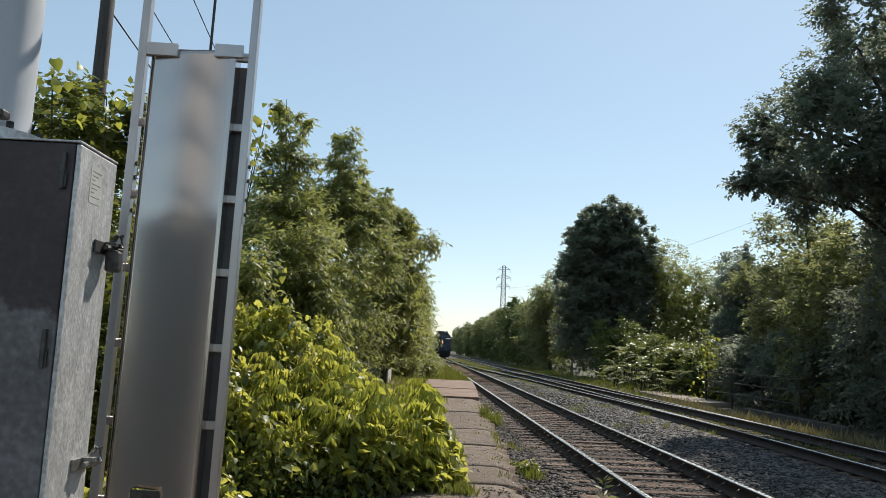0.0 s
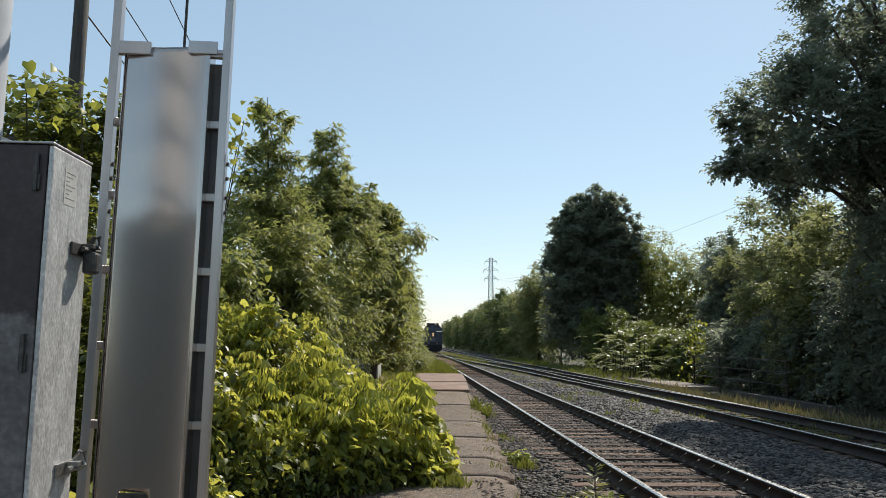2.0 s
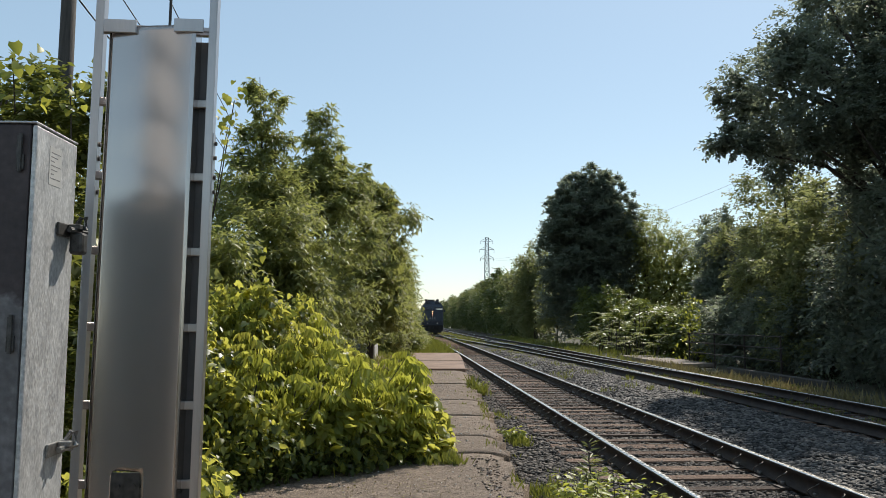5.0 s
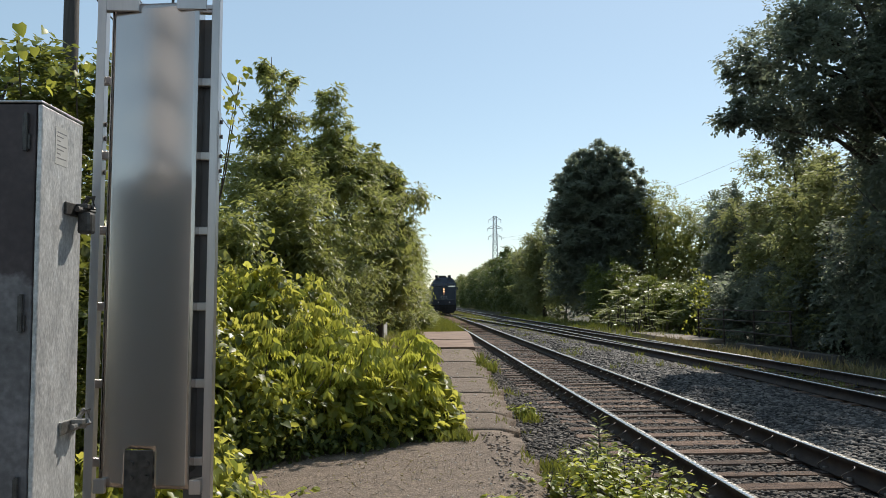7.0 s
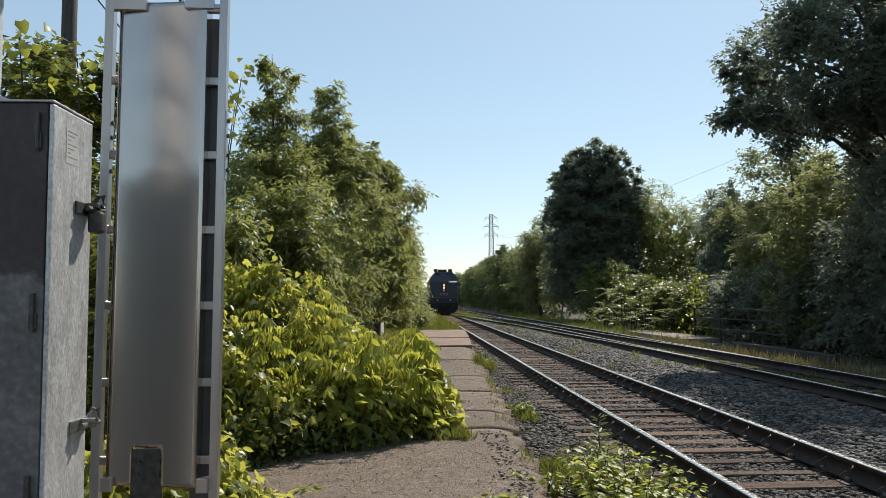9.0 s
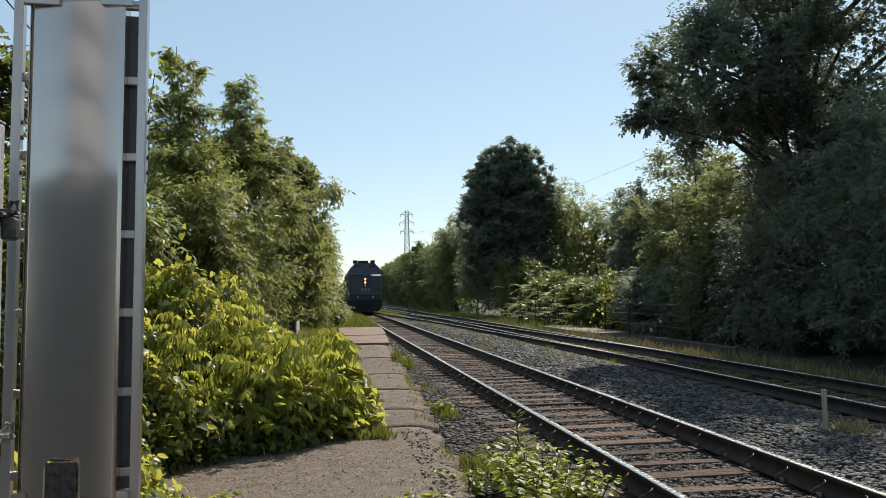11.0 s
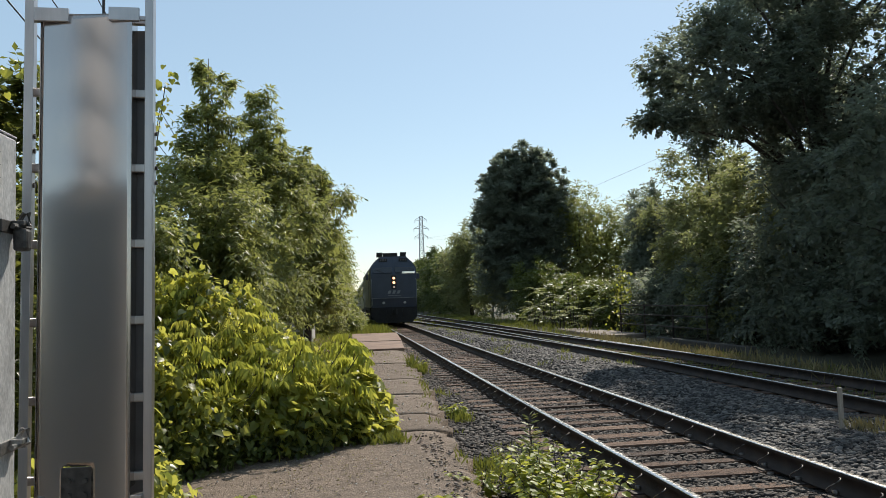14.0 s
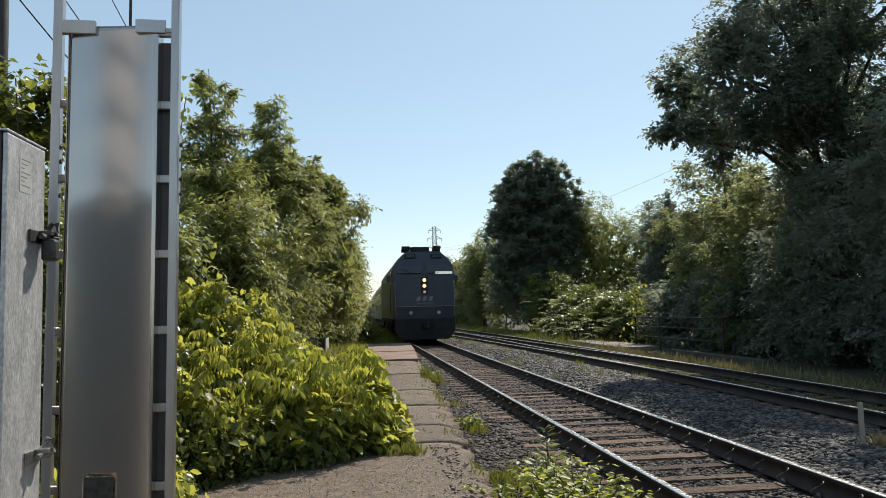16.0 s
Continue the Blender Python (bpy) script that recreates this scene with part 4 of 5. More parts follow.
def thicket():
    rng = np.random.default_rng(77)
    ob = thing("vine_thicket", -1.2, 10.0, 0.0, "sprawling thicket of broad sunlit vine leaves", "vines")
    x, y = rng.uniform(-4.4, 1.0, 190000), rng.uniform(4.3, 19, 190000)
    h = mound(x, y)
    k = np.where((h > 0.05) & (rng.uniform(0, 1, len(x)) < np.interp(y, [4, 10, 14, 19], [1.1, 1.1, 0.6, 0.4]) * (0.75 + 0.45 * np.sin(2.3 * x + 1.1) * np.sin(2.9 * y + 0.4))))[0]
    x, y, h = x[k], y[k], h[k]
    e = 0.05
    gx, gy = (mound(x + e, y) - mound(x - e, y)) / (2 * e), (mound(x, y + e) - mound(x, y - e)) / (2 * e)
    nrm = norm(np.stack([-gx, -gy, np.ones_like(gx)], -1))
    depth = rng.uniform(0, 1, len(x)) ** 1.3 * np.minimum(0.6, h)
    P = np.stack([x, y, h + 0.02], -1) - nrm * depth[:, None] + rng.normal(size=(len(x), 3)) * 0.03
    P[:, 2] = np.maximum(P[:, 2], 0.03)
    down = np.stack([nrm[:, 0], nrm[:, 1], -0.9 * np.ones_like(h)], -1)
    D = norm(down) + rng.normal(size=P.shape) * 0.5
    N = nrm * 0.45 + np.array([0.3, 0.2, 0.8]) + rng.normal(size=P.shape) * 0.55
    L = 0.04 + 0.085 * rng.uniform(0, 1, len(x)) ** 1.6
    P = P - np.array([-1.2, 10.0, 0.0])
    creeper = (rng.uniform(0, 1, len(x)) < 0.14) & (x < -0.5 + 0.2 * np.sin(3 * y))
    part("creeper_leaves", leaf_mesh("creeper_leaves", P[creeper], D[creeper], N[creeper], L[creeper], L[creeper] * 0.85, LEAF_IVY_SHADE, HEART), None, ob, "dark green creeper leaves")
    P, D, N, L = (q[~creeper] for q in (P, D, N, L))
    kind = rng.uniform(0, 1, len(P)) < 0.55
    part("leaves", leaf_mesh("leaves", P[kind], D[kind], N[kind], L[kind], L[kind] * 0.85, LEAF_VINE, HEART), None, ob)
    kind = ~kind
    part("leaves", leaf_mesh("leaves", P[kind], D[kind], N[kind], L[kind], L[kind] * 0.5, LEAF_VINE, OVAL), None, ob)
    x, y = rng.uniform(-3.6, 0.7, 60000), rng.uniform(6.3, 14, 60000)
    h = mound(x, y)
    k = np.where(h > 0.08)[0]
    P = np.stack([x[k] + 1.2, y[k] - 10.0, 0.02 + h[k] * rng.uniform(0, 0.8, len(k))], -1)
    L = rng.uniform(0.05, 0.11, len(k))
    part("inner_leaves", leaf_mesh("inner_leaves", P, rng.normal(size=P.shape) - np.array([0, 0, 0.6]), rng.normal(size=P.shape) + np.array([0, 0, 0.8]), L, L * 0.7, LEAF_IVY_SHADE), None, ob)
    n = 1000
    x, y = rng.uniform(-0.9, 0.85, n), rng.uniform(8.1, 10.3, n)
    k = np.where(mound(x, y) > 0.04)[0]
    P = np.stack([x[k] + 1.2, y[k] - 10.0, mound(x, y)[k] + rng.uniform(0.02, 0.09, len(k))], -1)
    L = rng.uniform(0.09, 0.15, len(k))
    part("runner_leaves", leaf_mesh("runner_leaves", P, np.array([0.3, -0.5, -0.25]) + rng.normal(size=P.shape) * 0.4, np.array([0.2, 0, 1.0]) + rng.normal(size=P.shape) * 0.3, L, L * 0.85, LEAF_VINE, HEART), None, ob, "broad runner leaves over the asphalt")
    for i in range(46):
        x0, y0 = rng.uniform(-3.5, 0.2), rng.uniform(6.2, 15)
        h0 = float(mound(np.array([x0]), np.array([y0]))[0])
        if h0 > 0.3:
            a = np.array([x0 + 1.2, y0 - 10, 0.0])
            b = np.array([x0 + 1.2 + rng.normal() * 0.3, y0 - 10 + rng.normal() * 0.3, h0 * 0.95])
            part("stem", tube([a, (a + b) / 2 + rng.normal(size=3) * 0.08, b], [0.012, 0.009, 0.005], 5), BARK, ob)
    return ob


thicket()


def shoot(x, y, z, h, lean, seed, mat=LEAF_YOUNG, size=0.125):
    """An upright young shoot with hanging compound leaves."""
    rng = np.random.default_rng(seed)
    ob = thing("sapling", x, y, z, "young sapling shoot with hanging yellow-green leaves", "sapling", "shoots in the thicket")
    top = np.array([lean[0], lean[1], h])
    part("stem", tube([(0, 0, -0.05), top * 0.5 + np.array([0.02, 0, 0.05]), top], [0.010, 0.007, 0.003], 5), BARK, ob)
    P, D, N = [], [], []
    for i in range(13):
        f = 0.25 + 0.75 * i / 12
        a = i * 2.4 + rng.uniform(0, 0.6)
        s = top * f
        d = np.array([math.cos(a), math.sin(a), 0.25])
        ln = 0.36 * (1.15 - 0.6 * f)
        for j in range(7):
            q = (j + 1) / 7
            p = s + d * ln * q - np.array([0, 0, 0.30 * ln * q * q])
            for sd in (-1, 1):
                P.append(p)
                D.append(d * 0.35 + np.array([-d[1], d[0], 0]) * 0.45 * sd + np.array([0, 0, -1.0]) + rng.normal(size=3) * 0.18)
                N.append(d + np.array([0, 0, 0.6]) + rng.normal(size=3) * 0.3)
    P, D, N = map(np.array, (P, D, N))
    L = size * rng.uniform(0.7, 1.2, len(P))
    part("foliage", leaf_mesh("foliage", P, D, N, L, L * 0.30, mat, OVAL), None, ob)


srng = np.random.default_rng(8)
for i in range(20):
    x, y = srng.uniform(-2.9, 0.15), srng.uniform(8.6, 12.5)
    h = float(mound(np.array([x]), np.array([y]))[0])
    if h > 0.45 and x < 0.1 - 0.06 * y:
        shoot(x, y, max(0.0, h - 0.55), srng.uniform(0.6, 0.85), (srng.uniform(0.0, 0.25), srng.uniform(-0.2, 0.1)), 300 + i)
for i, (x, y, z, h) in enumerate([(0.15, 11.2, 0.35, 0.7), (0.28, 12.2, 0.3, 0.72), (-0.1, 10.6, 0.4, 0.7), (-0.45, 9.9, 0.35, 0.75), (0.05, 12.9, 0.4, 0.7), (-1.0, 8.5, 0.3, 0.75), (-0.7, 8.6, 0.2, 0.7), (-0.4, 8.95, 0.25, 0.7), (-1.35, 8.4, 0.5, 0.75), (-0.75, 9.4, 0.3, 0.8), (-1.15, 9.2, 0.5, 0.75), (-0.75, 8.5, 0.0, 1.0), (-0.45, 8.6, 0.0, 0.95), (0.2, 9.7, 0.0, 1.05)]):
    shoot(x, y, max(z, float(mound(np.array([x]), np.array([y]))[0]) - 0.5), h * 0.9, (0.18, -0.12), 400 + i)
for i, (x, y, h) in enumerate([(-0.40, 8.95, 1.1), (-0.15, 9.1, 0.95), (-0.65, 8.75, 1.05)]):
    shoot(x, y, 0.1, h, (0.72 - 0.12 * i, -0.22), 480 + i)
for i in range(14):
    x, y = srng.uniform(-1.5, 0.25), srng.uniform(8.5, 10.4)
    h = float(mound(np.array([x]), np.array([y]))[0])
    if h > 0.3:
        shoot(x, y, h - 0.32, srng.uniform(0.45, 0.7), (srng.uniform(-0.1, 0.3), srng.uniform(-0.25, 0.05)), 440 + i, LEAF_YOUNG if i % 3 else LEAF_VINE)


def vine_cluster(x, y, z, n, spread, size, seed, label, mat=LEAF_YOUNG, foot=None):
    """A hanging cluster of broad vine leaves on a stem that reaches down to its support."""
    rng = np.random.default_rng(seed)
    ob = thing("vine", x, y, z, label, "vine")
    P = np.clip(rng.normal(size=(n, 3)), -1.5, 1.5) * np.array(spread)
    D = np.array([0.2, -0.5, -0.7]) + rng.normal(size=(n, 3)) * 0.4
    N = np.array([0.3, -0.4, 0.8]) + rng.normal(size=(n, 3)) * 0.4
    L = size * rng.uniform(0.7, 1.25, n)
    part("leaves", leaf_mesh("leaves", P, D, N, L, L * 0.95, mat, HEART), None, ob)
    f = foot or (-0.1, 0.3, -0.8)
    part("stem", tube([f, (f[0] * 0.4, f[1] * 0.5, f[2] * 0.4), (0, 0, 0.02)], [0.008, 0.006, 0.004], 5), BARK, ob)


vine_cluster(-2.45, 5.65, 3.30, 26, (0.20, 0.12, 0.15), 0.078, 501, "broad yellow-green vine leaves on the bush")
vine_cluster(-2.1, 5.75, 3.18, 18, (0.15, 0.1, 0.12), 0.075, 502, "broad yellow-green vine leaves on the bush")
vine_cluster(-2.05, 6.4, 2.5, 18, (0.25, 0.2, 0.35), 0.075, 503, "broad yellow-green vine leaves on the bush")
vine_cluster(-1.15, 6.6, 3.3, 14, (0.05, 0.05, 0.12), 0.065, 504, "vine tip climbing beside the ladder", foot=(-0.5, 0.8, -1.6))
vine_cluster(-1.2, 6.62, 3.1, 26, (0.07, 0.05, 0.16), 0.06, 506, "vine tip climbing beside the ladder", LEAF_VINE, foot=(-0.5, 0.8, -1.6))
vine_cluster(-2.3, 13.2, 2.45, 16, (0.16, 0.1, 0.3), 0.11, 505, "yellowed vine leaves on the hedge")

# ---- trees across the tracks ----
DK = "dense dark tree in backlight across the tracks"
tree("tree", 14.5, 60.0, [(0, 0, 7.2, 3.9, 3.6, 5.9, 780, 0.5), (0.5, 0, 9.65, 3.45, 3.0, 4.35, 520, 0.42), (0, 0, 3.9, 3.9, 3.9, 3.9, 170, 0.8)], "tall dense dark domed tree", "tree", LEAF_HAZED, 101, leaf=0.22, width=0.11, per=13, nleaf=9, core=9000, trunk=0.3, lump=0.035, gather=0.12, up=0.9, hang=0.1, droop=0.1)
tree("tree", 12.9, 75.0, [(0, 0, 4.8, 2.4, 3.2, 5.2, 200, 0.9)], "pale green tree beside the dark tree", "tree", LEAF_RIGHT, 102, leaf=0.24, width=0.11, per=10, nleaf=9, core=2500, trunk=0.2)
tree("tree", 20.0, 60.0, [(0, 0, 5.4, 3.6, 4.0, 5.2, 240, 0.9), (-1.8, 0, 8.4, 1.4, 1.5, 2.6, 50, 0.7)], "pale green tree with feathery leaves", "tree", LEAF_PALE, 103, leaf=0.22, width=0.09, per=10, nleaf=9, core=2500, trunk=0.2)
tree("tree", 23.5, 57.0, [(0, 0, 4.6, 3.2, 4.0, 4.6, 200, 0.9)], "pale green tree with feathery leaves", "tree", LEAF_PALE, 104, leaf=0.22, width=0.09, per=10, nleaf=9, core=2500, trunk=0.2)
tree("tree", 18.6, 43.0, [(0, 0, 4.1, 2.1, 2.6, 4.2, 190, 0.7)], DK, "tree", LEAF_HAZED, 105, leaf=0.2, width=0.1, per=11, nleaf=9, core=3000, trunk=0.2)
tree("tree", 15.9, 31.0, [(0, 0, 4.2, 2.7, 3.0, 4.2, 340, 0.58)], "broad trackside tree with olive-green leaves", "tree", LEAF_RIGHT, 106, leaf=0.16, width=0.075, per=10, nleaf=9, core=1500, trunk=0.2)
tree("tree", 14.6, 21.5, [(-2.55, 0, 8.1, 2.9, 2.6, 2.15, 280, 0.5), (-5.0, 0, 6.8, 0.9, 0.8, 0.5, 14, 0.34), (-0.2, 0, 12.2, 3.1, 3.2, 3.4, 190, 0.62), (2.2, 0, 10.2, 3.8, 3.6, 4.8, 260, 0.75), (0.7, 0.5, 6.2, 2.7, 2.5, 2.4, 130, 0.66)], "large maple tree that overhangs the tracks", "tree", LEAF_HAZED, 107, leaf=0.13, width=0.085, per=15, nleaf=9, core=2600, trunk=0.30, limbs=40, hang=0.25, droop=0.12, up=0.5, gather=0.35)
for i, (x, y, w, d, h) in enumerate([(14.5, 26.0, 2.1, 2.6, 3.4), (14.0, 20.5, 2.3, 2.8, 3.4), (13.2, 15.5, 2.3, 2.8, 3.6), (13.3, 10.5, 2.3, 2.8, 3.6), (13.5, 5.0, 2.4, 3.0, 3.4)]):
    tree("tree", x, y, [(0, 0, h, w, d, h, 210, 0.58), (-0.5, 0, h * 0.4, w * 0.85, d, h * 0.45, 80, 0.5)], DK if i else "olive-green tree beside the overhanging maple", "tree", LEAF_HAZED if i else LEAF_RIGHT, 110 + i, leaf=0.15, width=0.08, per=9, nleaf=8, core=2200, trunk=0.14, group="trees along the far side")
for i, (x, y, w, h) in enumerate([(19.6, 17.5, 4.0, 9.6), (19.0, 8.0, 4.2, 9.0), (18.0, 0.0, 4.2, 7.0), (19.5, 26, 3.4, 5.0), (20, 35, 3.2, 4.4)]):
    tree("tree", x, y, [(0, 0, h, w, 4.2, h * 0.95, 260, 0.85)], "tall shaded tree behind the trackside row", "tree", LEAF_HAZED, 120 + i, leaf=0.21, width=0.12, per=8, nleaf=8, core=2500, trunk=0.3, group="trees along the far side")
# sun reaches these shrubs; the darker leaf colour supplies their shade
for i, (x, y, w, h) in enumerate([(14.2, 36.5, 1.4, 1.2), (14.4, 41.5, 1.5, 1.3), (14.4, 47.0, 1.7, 1.6), (13.8, 53.0, 1.9, 2.2), (13.2, 66.0, 2.0, 3.2)]):
    tree("shrub", x, y, [(0, 0, h, w, 3.0, h, 130, 0.6)], "leafy shaded shrub along the tracks", "shrub", LEAF_IVY_SHADE if i < 4 else LEAF_RIGHT, 130 + i, leaf=0.18, width=0.09, per=10, nleaf=8, core=2200, trunk=0.08, limbs=6, group="shrubs along the far side")
fr = np.random.default_rng(17)
for i, y in enumerate(list(np.arange(84, 190, 11.5)) + list(np.arange(195, 330, 22))):
    h = fr.uniform(3.9, 4.7) * (1 + 0.0012 * (y - 80))
    tree("tree", 14.2 + float(track_x(min(y, 200))) + fr.uniform(-0.6, 0.8), float(y), [(0, 0, h, 3.0, 6.5 + 0.02 * y, h, 150, 1.0), (fr.uniform(-1, 1), fr.uniform(-2, 2), h * 1.5, 1.5, 2.2, h * 0.5, 30, 0.8)], "distant green tree in the trackside belt", "tree", LEAF_FAR if i % 3 else LEAF_RIGHT, 150 + i, leaf=0.34, width=0.17, per=9, nleaf=8, core=2500, trunk=0.2, limbs=5, group="distant trees")


def frond_plant(x, y, h, n, seed, mat, label):
    """A cluster of arching feathered fronds."""
    rng = np.random.default_rng(seed)
    ob = thing("sumac", x, y, -0.26, label, "shrub", "feathery shrubs")
    for i in range(5):
        a = np.array([rng.normal() * 0.3, rng.normal() * 0.3, 0])
        part("stem", tube([a * 0.3, a + np.array([0, 0, h * rng.uniform(0.5, 0.9)])], [0.03, 0.012], 5), BARK, ob)
    P, D, N = [], [], []
    for i in range(n):
        a = rng.uniform(0, 6.28)
        s = np.array([rng.normal() * 0.6, rng.normal() * 0.7, h * rng.uniform(0.25, 1.0)])
        d = np.array([math.cos(a), math.sin(a), rng.uniform(0.1, 0.7)])
        d /= np.linalg.norm(d)
        ln = rng.uniform(0.7, 1.1)
        for j in range(11):
            q = (j + 1) / 11
            p = s + d * ln * q - np.array([0, 0, 0.45 * ln * q * q])
            for sd in (-1, 1):
                P.append(p)
                D.append(np.array([-d[1], d[0], 0]) * sd + d * 0.5 + np.array([0, 0, -0.25]))
                N.append(np.array([0, 0, 1]) + rng.normal(size=3) * 0.25)
    P, D, N = map(np.array, (P, D, N))
    L = np.full(len(P), 0.24) * rng.uniform(0.7, 1.2, len(P))
    part("fronds", leaf_mesh("fronds", P, D, N, L, L * 0.34, mat), None, ob)


# most fronds take the dark leaf colour in place of tree shade
for i, (x, y, h, n) in enumerate([(11.9, 42.5, 2.6, 46), (11.6, 39.5, 2.0, 44), (12.6, 40.5, 3.4, 46), (12.2, 37.0, 1.6, 40), (13.3, 37.5, 2.6, 44), (11.4, 44.5, 1.6, 36), (12.4, 46, 2.8, 40)]):
    frond_plant(x, y, h * 0.85, int(n * 0.45), 180 + i, LEAF_IVY_SHADE if i % 3 else LEAF_RIGHT, "feathery shrub with arching fronds")
for i, (z, w, n) in enumerate([(2.35, 0.26, 60), (1.7, 0.3, 80), (1.0, 0.34, 80), (0.3, 0.6, 110)]):
    vine_cluster(12.9 - 0.35 * (3 - i) * 0.3, 33.2, z, n, (w, 0.3, 0.3), 0.11, 190 + i, "sunlit yellow-green vine across the tracks", foot=(0.1, 0.2, -z - 0.26))
for i, (x, y) in enumerate([(15.9, 5), (15.9, 10), (16.0, 14.5), (16.4, 18.5), (16.8, 22.5), (22.5, 24), (24, 29), (21.5, 20), (13.9, 24.5), (13.9, 28.5), (14.0, 32.0)]):
    tree("shrub", x, y, [(0, 0, 1.5, 1.5, 2.4, 1.6, 110, 0.5)], "leafy shaded shrub along the tracks", "shrub", LEAF_HAZED, 140 + i, leaf=0.16, width=0.09, per=9, nleaf=8, core=1500, trunk=0.08, limbs=5, group="shrubs along the far side")
# unseen bushes added behind the camera to darken the guard panel's reflection
for i, x in enumerate((-7.4, -5.2, -3.2, -1.2, 0.4)):
    tree("bush", x, -6.3 - 0.4 * (i % 2), [(0, 0, 1.0, 1.4, 1.1, 1.05, 130, 0.36)], "unseen bush added to darken the panel's reflection", "bush", LEAF_HAZED, 240 + i, leaf=0.12, width=0.06, per=9, nleaf=8, core=1800, trunk=0.06, limbs=5)
# distant belt that closes the view along the line
for i, x in enumerate(np.linspace(-160, 200, 19)):
    tree("tree", float(x), 620.0 + 25 * math.sin(i * 2.1), [(0, 0, 6, 14, 10, 6.5, 110, 3.0)], "hazy distant tree on the horizon", "tree", LEAF_FAR, 210 + i, leaf=0.9, width=0.6, per=7, nleaf=6, core=900, trunk=0.4, limbs=3, group="horizon trees")


# ---- grass and weeds ----
def grass(name, seed, areas, mat, label):
    rng = np.random.default_rng(seed)
    P, H = [], []
    for x0, x1, y0, y1, n, h, clump in areas:
        k = max(1, n // 14)
        cx, cy = rng.uniform(x0, x1, k), rng.uniform(y0, y1, k)
        i = rng.integers(0, k, n)
        p = np.stack([cx[i] + rng.normal(size=n) * clump, cy[i] + rng.normal(size=n) * clump], -1)
        on = p[:, 0] < edge_x(p[:, 1])
        z = np.where((p[:, 0] > 1.2) & (p[:, 0] < 10.4), bed_height(p[:, 0], p[:, 1]), -0.26 + track_z(p[:, 1]))
        z = np.where(on & (p[:, 1] < 37.5), -0.03, z)
        P.append(np.concatenate([p, z[:, None]], -1))
        H.append(h * rng.uniform(0.4, 1.3, n))
    P, H = np.concatenate(P), np.concatenate(H)
    n = len(P)
    D = np.array([0, 0, 1.0]) + rng.normal(size=(n, 3)) * np.array([0.4, 0.4, 0.1])
    N = rng.normal(size=(n, 3)) * np.array([1, 1, 0.2])
    return tagged(new(name, leaf_mesh(name, P, D, N, H, 0.012 + 0.05 * H, mat)), label, "grass", kind="stuff")


grass("grass", 31, [(7.5, 9.0, 11, 26, 2400, 0.10, 0.14), (9.2, 11.2, 9, 34, 4000, 0.12, 0.22), (7.6, 9.2, 26, 70, 2800, 0.15, 0.2), (5.0, 7.4, 18, 60, 1500, 0.16, 0.12), (4.6, 7.0, 60, 130, 2500, 0.3, 0.4),
                    (1.3, 2.6, 38, 62, 6000, 0.42, 0.2), (0.2, 2.0, 37.6, 44, 3500, 0.4, 0.2), (1.35, 2.3, 60, 130, 2500, 0.5, 0.4), (-1.2, 0.4, 18, 38, 2600, 0.28, 0.14), (9.6, 13, 34, 90, 5000, 0.35, 0.3)], GRASS, "patchy green grass along the tracks")
grass("grass", 32, [(1.4, 1.85, 7.3, 8.4, 420, 0.12, 0.06), (1.75, 1.95, 11.0, 11.6, 160, 0.16, 0.05), (1.85, 2.05, 18.2, 18.9, 300, 0.3, 0.07), (1.6, 2.0, 13, 15, 90, 0.14, 0.05), (0.45, 0.85, 8.75, 9.05, 420, 0.13, 0.05), (1.3, 2.3, 5, 24, 700, 0.07, 0.08)], GRASS, "short grass tufts in the platform's cracks")
grass("dry_grass", 33, [(9.0, 10.8, 9, 33, 2400, 0.3, 0.15), (6.1, 6.5, 8.3, 8.9, 130, 0.16, 0.06), (-0.3, 0.6, 6.2, 7.8, 120, 0.035, 0.15), (5.4, 6.6, 5.4, 6.4, 260, 0.12, 0.1)], DRY, "pale dry grass stalks beside the tracks")


def weed(x, y, h, seed, broad, label):
    rng = np.random.default_rng(seed)
    ob = thing("weed", x, y, -0.17 if x > float(edge_x(y)) else -0.03, label, "weed", "weeds by the platform")
    P, D, N, L = [], [], [], []
    for s in range(4 if broad else 2):
        top = np.array([rng.normal() * 0.10 * (2 if broad else 0.6), rng.normal() * 0.08, h * rng.uniform(0.7, 1.0)])
        base = np.array([rng.normal() * 0.03, rng.normal() * 0.03, 0])
        part("stem", tube([base, (base + top) / 2, top], [0.006, 0.005, 0.002], 5), BARK, ob)
        for i in range(36):
            f = rng.uniform(0.15, 1.0)
            a = i * 2.4
            d = np.array([math.cos(a), math.sin(a), 0.35 - 0.5 * broad])
            P.append(base + (top - base) * f + d * (0.04 if broad else 0.01))
            D.append(d)
            N.append(np.array([0, 0, 1]) + rng.normal(size=3) * 0.3)
            L.append((0.10 if broad else 0.15) * (1.15 - 0.55 * f) * rng.uniform(0.7, 1.2))
    P, D, N, L = map(np.array, (P, D, N, L))
    part("foliage", leaf_mesh("foliage", P, D, N, L, L * (0.75 if broad else 0.24), LEAF_YOUNG if broad else LEAF_LEFT, OVAL), None, ob)


weed(1.98, 7.5, 0.62, 600, 0, "tall narrow-leaved weed in the ballast")
weed(1.90, 7.25, 0.40, 601, 0, "narrow-leaved weed in the ballast")
